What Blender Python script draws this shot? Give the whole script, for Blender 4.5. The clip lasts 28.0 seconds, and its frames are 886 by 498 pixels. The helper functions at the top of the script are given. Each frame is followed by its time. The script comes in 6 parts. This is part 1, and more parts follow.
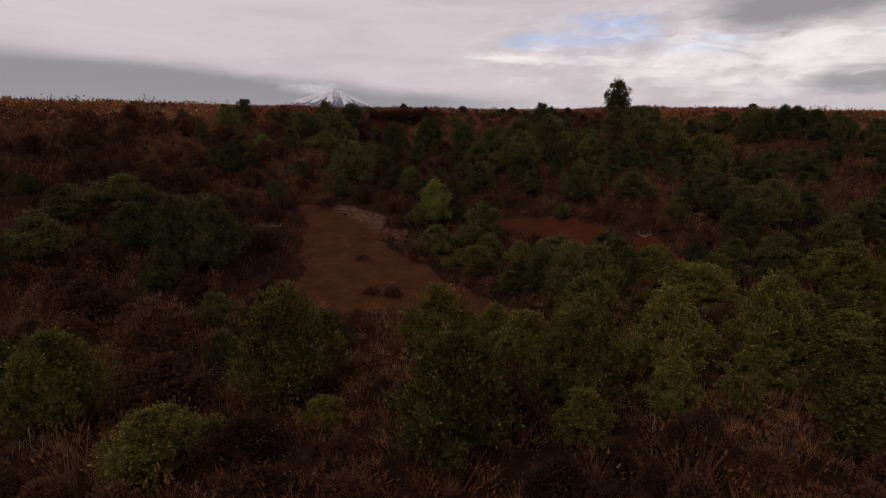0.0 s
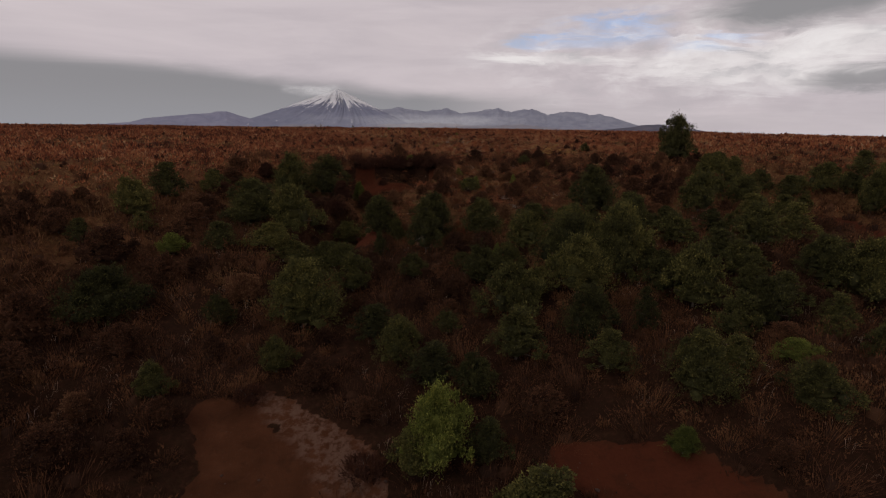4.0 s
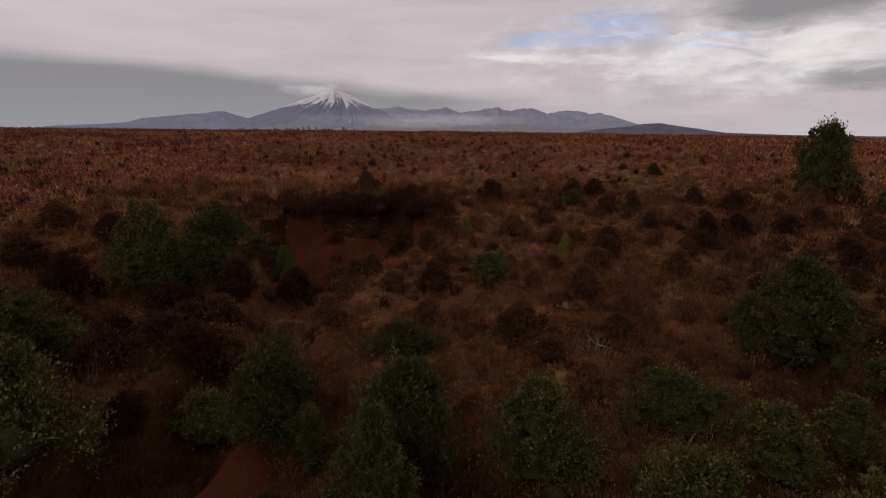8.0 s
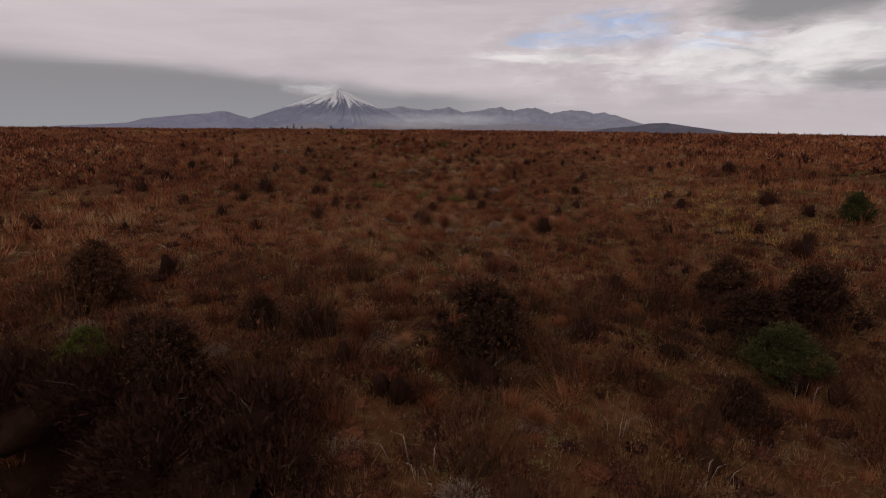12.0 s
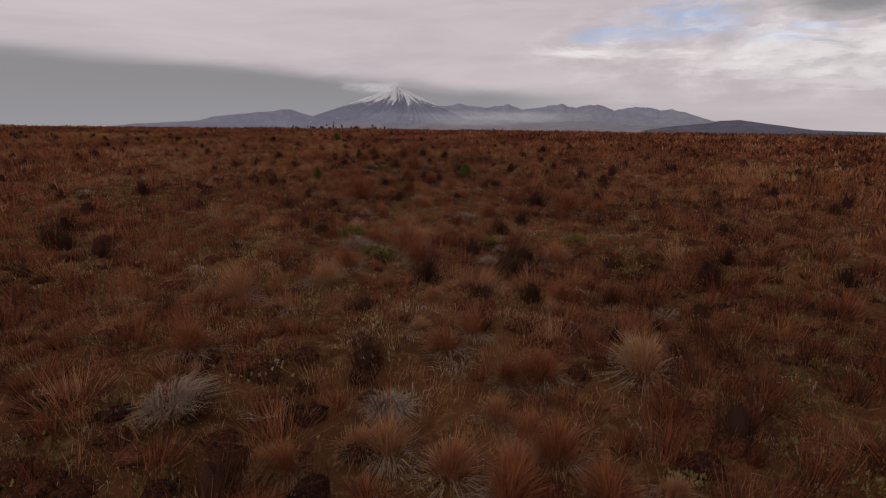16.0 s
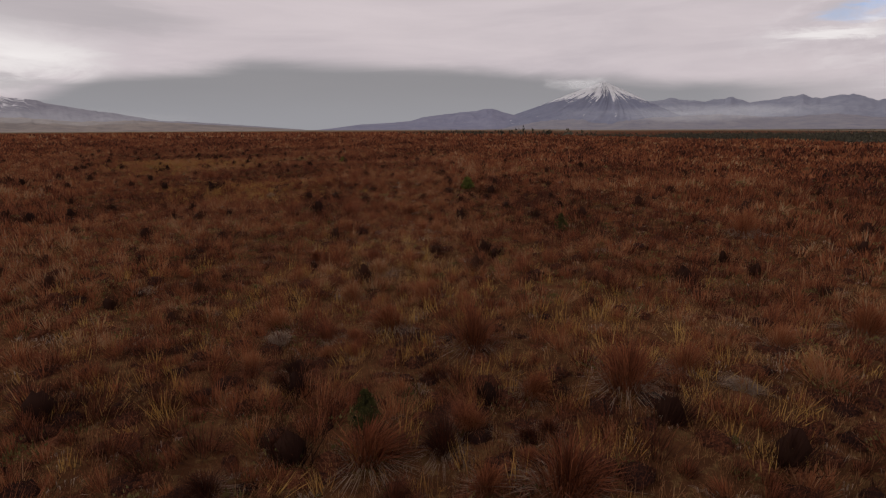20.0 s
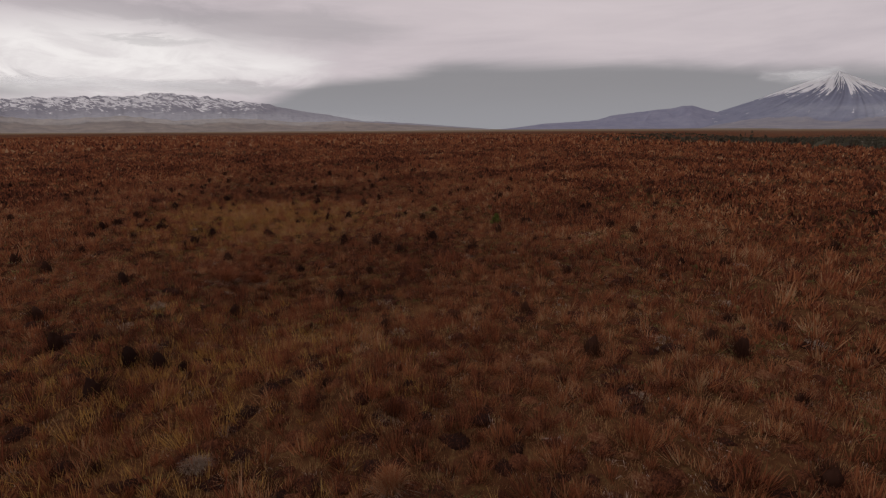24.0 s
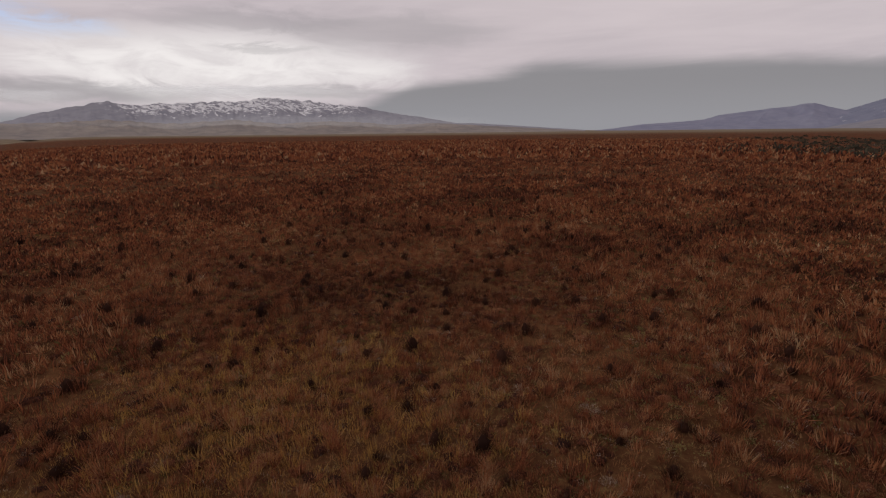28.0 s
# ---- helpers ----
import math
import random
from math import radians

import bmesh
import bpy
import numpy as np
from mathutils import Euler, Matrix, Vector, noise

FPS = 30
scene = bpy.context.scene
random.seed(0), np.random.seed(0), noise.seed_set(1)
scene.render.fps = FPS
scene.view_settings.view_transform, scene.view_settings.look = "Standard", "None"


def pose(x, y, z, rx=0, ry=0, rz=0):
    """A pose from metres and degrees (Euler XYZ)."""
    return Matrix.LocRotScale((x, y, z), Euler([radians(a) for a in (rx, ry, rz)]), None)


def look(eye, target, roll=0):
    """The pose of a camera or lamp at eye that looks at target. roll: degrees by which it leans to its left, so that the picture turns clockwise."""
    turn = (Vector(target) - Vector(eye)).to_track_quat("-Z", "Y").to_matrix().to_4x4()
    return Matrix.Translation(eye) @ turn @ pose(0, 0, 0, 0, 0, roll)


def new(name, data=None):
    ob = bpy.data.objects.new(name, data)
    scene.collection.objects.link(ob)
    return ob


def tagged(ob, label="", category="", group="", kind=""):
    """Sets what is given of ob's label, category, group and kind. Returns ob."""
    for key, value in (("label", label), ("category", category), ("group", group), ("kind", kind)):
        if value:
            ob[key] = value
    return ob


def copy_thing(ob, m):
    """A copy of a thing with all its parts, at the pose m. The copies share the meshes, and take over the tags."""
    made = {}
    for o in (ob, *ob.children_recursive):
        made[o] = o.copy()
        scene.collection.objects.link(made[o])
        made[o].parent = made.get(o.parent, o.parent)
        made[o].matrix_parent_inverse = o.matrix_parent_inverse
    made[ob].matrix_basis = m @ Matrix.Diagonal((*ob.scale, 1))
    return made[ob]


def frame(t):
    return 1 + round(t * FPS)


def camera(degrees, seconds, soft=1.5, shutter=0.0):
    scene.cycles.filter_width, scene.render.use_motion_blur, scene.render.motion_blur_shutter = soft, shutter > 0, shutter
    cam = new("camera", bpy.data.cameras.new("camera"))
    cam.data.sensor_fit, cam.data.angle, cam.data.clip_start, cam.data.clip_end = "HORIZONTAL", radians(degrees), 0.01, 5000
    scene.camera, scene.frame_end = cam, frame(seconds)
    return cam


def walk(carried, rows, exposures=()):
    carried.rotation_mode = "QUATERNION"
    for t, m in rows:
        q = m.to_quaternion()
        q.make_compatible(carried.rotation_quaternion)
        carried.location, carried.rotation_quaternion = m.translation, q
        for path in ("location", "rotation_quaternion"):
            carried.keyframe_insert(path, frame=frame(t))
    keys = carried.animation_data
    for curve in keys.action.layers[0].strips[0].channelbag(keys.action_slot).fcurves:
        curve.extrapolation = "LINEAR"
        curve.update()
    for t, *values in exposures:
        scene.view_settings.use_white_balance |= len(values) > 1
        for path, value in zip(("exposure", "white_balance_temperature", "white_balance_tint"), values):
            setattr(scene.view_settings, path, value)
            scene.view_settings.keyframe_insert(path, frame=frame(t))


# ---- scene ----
cam = camera(79.3, 28.0, soft=1.2)
PATH = [
    (0, (0.251, 0.334, 0.069), (0.243, 2.29, -0.351), 0.8),
    (0.5, (0.204, 1.974, 0.696), (0.195, 3.93, 0.277), 0.7),
    (1, (0.117, 3.861, 1.441), (0.11, 5.816, 1.019), 0.7),
    (1.5, (0.025, 5.977, 2.266), (0.017, 7.931, 1.843), 0.7),
    (2, (-0.085, 8.29, 3.028), (-0.095, 10.244, 2.603), 0.7),
    (2.5, (-0.194, 10.73, 3.719), (-0.208, 12.684, 3.293), 0.6),
    (3, (-0.275, 13.432, 4.385), (-0.293, 15.387, 3.961), 0.7),
    (3.5, (-0.292, 16.202, 4.893), (-0.315, 18.158, 4.475), 0.6),
    (5.5, (-0.149, 28.46, 7.149), (-0.167, 30.415, 6.727), 0.4),
    (6, (-0.145, 31.481, 7.171), (-0.164, 33.435, 6.747), 0.4),
    (6.5, (-0.152, 34.457, 7.074), (-0.176, 36.413, 6.654), 0.3),
    (7, (-0.26, 37.407, 6.984), (-0.28, 39.362, 6.563), 0.3),
    (7.5, (-0.342, 40.264, 6.899), (-0.36, 42.219, 6.479), 0.4),
    (8, (-0.343, 43.331, 6.915), (-0.363, 45.287, 6.494), 0.4),
    (8.5, (-0.271, 46.399, 6.977), (-0.291, 48.354, 6.557), 0.5),
    (9, (-0.181, 49.63, 7.001), (-0.203, 51.585, 6.58), 0.4),
    (9.5, (-0.109, 52.748, 6.954), (-0.13, 54.703, 6.535), 0.6),
    (10, (0.091, 56.053, 6.864), (0.067, 58.008, 6.444), 0.5),
    (10.5, (0.396, 59.369, 6.846), (0.372, 61.324, 6.425), 0.4),
    (11, (0.888, 62.674, 6.76), (0.859, 64.629, 6.341), 0.5),
    (11.5, (1.406, 65.961, 6.73), (1.375, 67.916, 6.31), 0.4),
    (13.5, (2.754, 79.179, 6.927), (2.702, 81.133, 6.505), 0.3),
    (14, (3.027, 82.785, 7.078), (2.9, 84.736, 6.656), 0.3),
    (14.5, (3.132, 86.555, 7.245), (2.947, 88.5, 6.82), 0.3),
    (15, (3.184, 90.366, 7.342), (2.98, 92.31, 6.916), 0.3),
    (15.5, (3.173, 94.11, 7.411), (2.956, 96.052, 6.982), 0.3),
    (16, (3.131, 97.742, 7.504), (2.89, 99.68, 7.073), 0.4),
    (16.5, (2.966, 101.429, 7.648), (2.694, 103.363, 7.216), 0.5),
    (17, (2.671, 105.145, 7.816), (2.372, 107.075, 7.384), 0.5),
    (17.5, (2.25, 108.803, 8.061), (1.912, 110.726, 7.626), 0.0),
    (18, (1.722, 112.383, 8.441), (1.292, 114.287, 8.005), 0.2),
    (18.5, (0.987, 116.14, 8.877), (0.419, 118.007, 8.44), 0.2),
    (19, (0.014, 119.872, 9.287), (-0.705, 121.687, 8.85), -0.0),
    (19.5, (-1.168, 123.491, 9.718), (-2.022, 125.246, 9.279), -0.2),
    (20, (-2.479, 126.764, 9.977), (-3.394, 128.488, 9.538), -0.3),
    (20.5, (-4.084, 129.877, 10.271), (-5.056, 131.569, 9.831), -0.3),
    (22.5, (-11.31, 141.18, 11.237), (-12.521, 142.71, 10.797), -0.3),
    (23, (-13.076, 143.449, 11.484), (-14.374, 144.906, 11.045), -0.4),
    (23.5, (-14.933, 145.525, 11.843), (-16.313, 146.906, 11.405), -0.5),
    (24, (-16.825, 147.404, 12.208), (-18.253, 148.734, 11.769), -0.4),
    (24.5, (-18.899, 149.097, 12.58), (-20.367, 150.383, 12.142), -0.5),
    (25, (-21.167, 150.697, 13.022), (-22.673, 151.938, 12.584), -0.6),
    (25.5, (-23.516, 152.185, 13.429), (-25.058, 153.381, 12.992), -0.7),
    (26, (-25.862, 153.628, 13.835), (-27.443, 154.773, 13.399), -0.7),
    (26.5, (-28.196, 154.93, 14.231), (-29.787, 156.061, 13.795), -0.7),
    (27, (-30.552, 156.043, 14.53), (-32.155, 157.158, 14.095), -0.8),
    (27.5, (-32.953, 157.094, 14.813), (-34.57, 158.187, 14.38), -0.8),
    (28, (-35.459, 158.062, 15.102), (-37.09, 159.137, 14.67), -0.7),
]
walk(cam, [(t, look(eye, target, roll)) for t, eye, target, roll in PATH],
     exposures=((0, 0.15), (1.2, 0.11), (3, 0.0), (18, 0.0), (20.2, 0.07), (23, 0.06), (24.5, 0.0), (28, 0.02)))

# ---- sky and sun ----
def mth(nt, op, a, b=None, c=None, clamp=False):
    n = nt.nodes.new("ShaderNodeMath")
    n.operation, n.use_clamp = op, clamp
    for i, v in enumerate((a, b, c)):
        if v is None:
            continue
        if isinstance(v, (int, float)):
            n.inputs[i].default_value = v
        else:
            nt.links.new(v, n.inputs[i])
    return n.outputs[0]


def mix(nt, fac, a, b, blend="MIX"):
    n = nt.nodes.new("ShaderNodeMix")
    n.data_type, n.blend_type = "RGBA", blend
    for sock, v in ((n.inputs[0], fac), (n.inputs[6], a), (n.inputs[7], b)):
        if isinstance(v, (int, float)):
            sock.default_value = v
        elif isinstance(v, tuple):
            sock.default_value = (*v, 1.0)
        else:
            nt.links.new(v, sock)
    return n.outputs[2]


def ramp(nt, fac, stops, smooth="LINEAR"):
    n = nt.nodes.new("ShaderNodeValToRGB")
    n.color_ramp.interpolation = smooth
    els = n.color_ramp.elements
    while len(els) < len(stops):
        els.new(0.5)
    for e, (p, col) in zip(els, stops):
        e.position = p
        e.color = (*col, 1.0) if isinstance(col, tuple) else (col, col, col, 1.0)
    nt.links.new(fac, n.inputs[0])
    return n.outputs[0]


def span(nt, v, lo, hi, out_lo=0.0, out_hi=1.0):
    n = nt.nodes.new("ShaderNodeMapRange")
    n.interpolation_type = "SMOOTHSTEP"
    nt.links.new(v, n.inputs[0])
    for i, x in enumerate((lo, hi, out_lo, out_hi)):
        n.inputs[i + 1].default_value = x
    return n.outputs[0]


def noise_tex(nt, vec, scale, detail=4.0, rough=0.55, warp=0.0):
    n = nt.nodes.new("ShaderNodeTexNoise")
    n.inputs["Scale"].default_value, n.inputs["Detail"].default_value = scale, detail
    n.inputs["Roughness"].default_value, n.inputs["Distortion"].default_value = rough, warp
    if vec is not None:
        nt.links.new(vec, n.inputs["Vector"])
    return n.outputs["Fac"]


def xyz(nt, x, y, z=0.0):
    n = nt.nodes.new("ShaderNodeCombineXYZ")
    for i, v in enumerate((x, y, z)):
        if isinstance(v, (int, float)):
            n.inputs[i].default_value = v
        else:
            nt.links.new(v, n.inputs[i])
    return n.outputs[0]


SUN_AZ, SUN_EL = 220.0, 42.0  # compass degrees from +y towards +x, and height
world = bpy.data.worlds.new("overcast_sky")
scene.world = world
world.use_nodes = True
wt = world.node_tree
background = wt.nodes["Background"]
coords = wt.nodes.new("ShaderNodeTexCoord")
split = wt.nodes.new("ShaderNodeSeparateXYZ")
wt.links.new(coords.outputs["Generated"], split.inputs[0])
AZ = mth(wt, "MULTIPLY", mth(wt, "ARCTAN2", split.outputs[0], split.outputs[1]), 57.2958)
EL = mth(wt, "MULTIPLY", mth(wt, "ARCSINE", split.outputs[2]), 57.2958)

clear = wt.nodes.new("ShaderNodeTexSky")
clear.sky_type, clear.sun_disc = "NISHITA", False
clear.sun_elevation, clear.sun_rotation = radians(SUN_EL), radians(SUN_AZ)
clear.altitude = 700
blue = mix(wt, 1.0, clear.outputs[0], (0.115, 0.105, 0.115), "MULTIPLY")

streak = noise_tex(wt, xyz(wt, mth(wt, "MULTIPLY", AZ, 0.045), mth(wt, "MULTIPLY", EL, 0.32)), 1.0, 6.0, 0.6, 0.4)
puff = noise_tex(wt, xyz(wt, mth(wt, "MULTIPLY", AZ, 0.16), mth(wt, "MULTIPLY", EL, 0.55), 7.0), 1.0, 7.0, 0.62, 0.7)
slow = noise_tex(wt, xyz(wt, mth(wt, "MULTIPLY", AZ, 0.025), mth(wt, "MULTIPLY", EL, 0.06), 3.0), 1.0, 3.0)
EL2 = mth(wt, "ADD", EL, mth(wt, "ADD", mth(wt, "MULTIPLY_ADD", streak, 1.6, -0.8), mth(wt, "MULTIPLY_ADD", puff, 3.0, -1.5)))
AZ2 = mth(wt, "ADD", AZ, mth(wt, "MULTIPLY_ADD", streak, 16.0, -8.0))


def blob(az, el, wide, tall, soft=0.55):
    u = mth(wt, "DIVIDE", mth(wt, "SUBTRACT", AZ2, az), wide)
    v = mth(wt, "DIVIDE", mth(wt, "SUBTRACT", EL2, el), tall)
    r = mth(wt, "SQRT", mth(wt, "ADD", mth(wt, "MULTIPLY", u, u), mth(wt, "MULTIPLY", v, v)))
    return span(wt, r, 1.0 + soft, 1.0 - soft)


# the sheet of cloud, with its long streaks
col = mix(wt, span(wt, streak, 0.3, 0.72), (0.49, 0.436, 0.464), (0.6, 0.532, 0.556))
col = mix(wt, span(wt, slow, 0.35, 0.7, 0.0, 0.6), col, (0.625, 0.548, 0.564))
# gaps of clear sky, bright and dark clouds: (azimuth, height, half width, half height)
for c in ((15.0, 9.9, 5.0, 1.3), (24.5, 8.2, 4.0, 0.75), (9.0, 9.0, 2.6, 0.6), (-91.0, 8.9, 3.5, 0.9), (-97.0, 11.0, 6.0, 1.4)):
    col = mix(wt, mth(wt, "MULTIPLY", mth(wt, "MULTIPLY", blob(*c), 0.8), span(wt, puff, 0.7, 0.4)), col, blue)
bright = mix(wt, span(wt, puff, 0.3, 0.68), (0.7, 0.655, 0.66), (0.87, 0.83, 0.82))
for c, k in (((27.0, 6.3, 9.0, 1.9), 0.75), ((35.5, 7.9, 4.5, 1.3), 0.95), ((5.5, 7.5, 2.6, 0.55), 0.8), ((11.0, 7.4, 6.0, 0.55), 0.55),
             ((-79.0, 6.2, 16.0, 3.0), 1.0), ((-63.0, 5.9, 5.0, 1.2), 0.6)):
    col = mix(wt, mth(wt, "MULTIPLY", blob(*c), k), col, bright)
# broken cloud to the east, lit and shaded lump by lump
lump = noise_tex(wt, xyz(wt, mth(wt, "MULTIPLY", AZ, 0.2), mth(wt, "MULTIPLY", EL2, 0.62), 2.0), 1.0, 6.0, 0.55, 0.15)
broken = mth(wt, "MULTIPLY", blob(27.0, 7.8, 21.0, 4.2, 0.6), 0.7)
col = mix(wt, mth(wt, "MULTIPLY", broken, span(wt, lump, 0.44, 0.74)), col, (0.86, 0.82, 0.82))
col = mix(wt, mth(wt, "MULTIPLY", broken, span(wt, lump, 0.52, 0.26)), col, (0.4, 0.385, 0.405))
for c, k in (((33.0, 11.4, 8.5, 1.9), 1.0), ((37.0, 4.9, 5.0, 1.0), 0.85), ((-62.0, 9.6, 9.0, 1.6), 0.34), ((-76.0, 10.2, 8.0, 0.9), 0.32),
             ((-74.0, 7.9, 4.0, 0.3), 0.3), ((-90.0, 3.6, 9.0, 0.9), 0.55), ((-68.0, 4.0, 5.0, 0.6), 0.4)):
    col = mix(wt, mth(wt, "MULTIPLY", blob(*c), k), col, (0.27, 0.262, 0.272))
# the slate bank behind the mountains
top = ramp(wt, mth(wt, "MULTIPLY_ADD", AZ, 0.005, 0.5), [(0.17, 0.2), (0.205, 0.455), (0.235, 0.53), (0.265, 0.62), (0.32, 0.61), (0.345, 0.595), (0.39, 0.545),
                                                          (0.42, 0.475), (0.445, 0.465), (0.472, 0.4), (0.5, 0.4), (0.55, 0.36), (0.62, 0.22)])
bank = span(wt, mth(wt, "SUBTRACT", mth(wt, "MULTIPLY", top, 10.0), mth(wt, "ADD", EL, mth(wt, "MULTIPLY_ADD", streak, 1.8, -0.9))), -1.0, 0.8)
bank = mth(wt, "MULTIPLY", bank, span(wt, AZ, 14.0, -4.0, 0.12, 0.93))
col = mix(wt, bank, col, mix(wt, span(wt, EL, 5.0, 0.0), (0.244, 0.24, 0.252), (0.275, 0.277, 0.298)))
# the unseen sky overhead is dimmed so that less light reaches the ground
col = mix(wt, 1.0, col, ramp(wt, mth(wt, "DIVIDE", EL, 90.0), [(0.0, 1.0), (0.15, 1.0), (0.36, 0.62), (1.0, 0.55)]), "MULTIPLY")
wt.links.new(col, background.inputs[0])
background.inputs[1].default_value = 1.0

sun = bpy.data.lights.new("sun", "SUN")
sun.energy, sun.angle, sun.color = 0.55, radians(16), (1.0, 0.95, 0.88)
sa, se = radians(SUN_AZ), radians(SUN_EL)
new("sun", sun).matrix_world = look((0, 0, 0), (-math.sin(sa) * math.cos(se), -math.cos(sa) * math.cos(se), -math.sin(se)))

# ---- materials ----
def material(name, rough=0.8, spec=0.25):
    m = bpy.data.materials.new(name)
    m.use_nodes = True
    nt = m.node_tree
    bsdf = nt.nodes["Principled BSDF"]
    bsdf.inputs["Roughness"].default_value = rough
    bsdf.inputs["Specular IOR Level"].default_value = spec
    return m, nt, bsdf


def attr(nt, name):
    n = nt.nodes.new("ShaderNodeAttribute")
    n.attribute_name = name
    return n.outputs["Fac"]


def island(nt):
    return nt.nodes.new("ShaderNodeNewGeometry").outputs["Random Per Island"]


def place(nt, kind="Object"):
    return nt.nodes.new("ShaderNodeTexCoord").outputs[kind]


def world_place(nt):
    return nt.nodes.new("ShaderNodeNewGeometry").outputs["Position"]


def leafy(name, stops, rough=0.6, spec=0.3, by="tone", broad=0.35, light=0.25, play=0.3, mottle=0.0):
    """Leaves or blades: a colour for each plant, some play from leaf to leaf, and broad patches over the ground."""
    m, nt, bsdf = material(name, rough, spec)
    base = attr(nt, "tone")
    if by == "object":
        base = nt.nodes.new("ShaderNodeObjectInfo").outputs["Random"]
    elif by == "both":
        base = mth(nt, "ADD", mth(nt, "MULTIPLY", nt.nodes.new("ShaderNodeObjectInfo").outputs["Random"], 0.4), mth(nt, "MULTIPLY", base, 0.6))
    patch = noise_tex(nt, world_place(nt), 0.11, 3.0)
    f = mth(nt, "ADD", mth(nt, "MULTIPLY", base, 1.0 - broad), mth(nt, "MULTIPLY", span(nt, patch, 0.3, 0.7), broad), clamp=True)
    f = mth(nt, "ADD", f, mth(nt, "MULTIPLY_ADD", island(nt), play, -0.5 * play), clamp=True)
    if mottle:
        specks = noise_tex(nt, world_place(nt), 21.0, 5.0, 0.75, 0.6)
        f = mth(nt, "ADD", f, mth(nt, "MULTIPLY_ADD", span(nt, specks, 0.3, 0.7), mottle, -0.5 * mottle), clamp=True)
        relief = nt.nodes.new("ShaderNodeBump")
        relief.inputs["Strength"].default_value, relief.inputs["Distance"].default_value = 0.9, 0.05
        nt.links.new(specks, relief.inputs["Height"])
        nt.links.new(relief.outputs[0], bsdf.inputs["Normal"])
    c = ramp(nt, f, [(p, (r, g_, min(1.0, b_ * 1.28))) for p, (r, g_, b_) in stops])
    nt.links.new(c, bsdf.inputs["Base Color"])
    if light:
        thin = nt.nodes.new("ShaderNodeBsdfTranslucent")
        nt.links.new(c, thin.inputs[0])
        mx = nt.nodes.new("ShaderNodeMixShader")
        mx.inputs[0].default_value = light
        nt.links.new(bsdf.outputs[0], mx.inputs[1])
        nt.links.new(thin.outputs[0], mx.inputs[2])
        nt.links.new(mx.outputs[0], nt.nodes["Material Output"].inputs[0])
    return m


M_TUSSOCK = leafy("red_tussock_blades", [(0.0, (0.05, 0.02, 0.011)), (0.25, (0.15, 0.048, 0.02)), (0.5, (0.32, 0.108, 0.039)), (0.75, (0.43, 0.185, 0.065)), (1.0, (0.5, 0.34, 0.15))], spec=0.1, light=0.35, play=0.5)
M_TUSSOCK_ONE = leafy("red_tussock_blades_single", [(0.0, (0.05, 0.02, 0.011)), (0.25, (0.15, 0.048, 0.02)), (0.5, (0.32, 0.108, 0.039)), (0.75, (0.43, 0.185, 0.065)), (1.0, (0.5, 0.34, 0.15))], by="object", spec=0.12, light=0.3, play=0.5)
M_STRAW = leafy("straw_grass", [(0.0, (0.2, 0.072, 0.026)), (0.5, (0.4, 0.205, 0.07)), (1.0, (0.6, 0.42, 0.17))], spec=0.12, light=0.3)
M_GOLDEN = leafy("golden_dry_grass", [(0.0, (0.3, 0.14, 0.035)), (0.5, (0.48, 0.27, 0.06)), (1.0, (0.62, 0.42, 0.12))], spec=0.1, light=0.3, play=0.5)
M_DEAD_GRASS = leafy("bleached_dead_blades", [(0.0, (0.2, 0.125, 0.065)), (0.6, (0.36, 0.265, 0.155)), (1.0, (0.55, 0.45, 0.3))], spec=0.15)
M_CUSHION = leafy("cushion_plant_leaves", [(0.0, (0.07, 0.055, 0.018)), (0.5, (0.17, 0.14, 0.04)), (1.0, (0.34, 0.285, 0.1))], rough=0.9, spec=0.03)
M_CUSHION_LEAF = leafy("narrow_olive_leaves", [(0.0, (0.04, 0.037, 0.012)), (0.5, (0.12, 0.1, 0.021)), (1.0, (0.3, 0.25, 0.06))], spec=0.1, play=0.5)
M_HEATH = leafy("brown_heath_leaves", [(0.0, (0.034, 0.018, 0.01)), (0.35, (0.09, 0.043, 0.019)), (0.7, (0.18, 0.082, 0.031)), (1.0, (0.23, 0.13, 0.048))], rough=0.9, spec=0.04)
M_LOW_HEATH = leafy("low_heath_leaves", [(0.0, (0.04, 0.02, 0.013)), (0.35, (0.13, 0.046, 0.02)), (0.7, (0.27, 0.1, 0.038)), (1.0, (0.38, 0.21, 0.09))], rough=0.9, spec=0.05, broad=0.15, play=0.5, mottle=0.75)
M_HEATH_BUSH = leafy("heath_bush_leaves", [(0.0, (0.024, 0.013, 0.009)), (0.35, (0.066, 0.033, 0.016)), (0.7, (0.165, 0.077, 0.031)), (1.0, (0.29, 0.165, 0.066))], rough=0.9, spec=0.04, by="both", broad=0.3, play=0.4)
M_DARK_HEATH = leafy("dark_heath_leaves", [(0.0, (0.03, 0.015, 0.009)), (0.6, (0.08, 0.034, 0.017)), (1.0, (0.13, 0.062, 0.026))], rough=0.9, spec=0.04)
M_LEAF = leafy("olive_shrub_leaves", [(0.0, (0.02, 0.02, 0.007)), (0.35, (0.056, 0.055, 0.016)), (0.7, (0.125, 0.114, 0.027)), (1.0, (0.28, 0.24, 0.055))], rough=0.7, spec=0.1, by="both", broad=0.12, play=0.42)
M_LEAF_BRIGHT = leafy("fresh_green_leaves", [(0.0, (0.04, 0.047, 0.01)), (0.5, (0.125, 0.142, 0.025)), (1.0, (0.33, 0.33, 0.055))], rough=0.7, spec=0.1, by="both", broad=0.12, play=0.42)
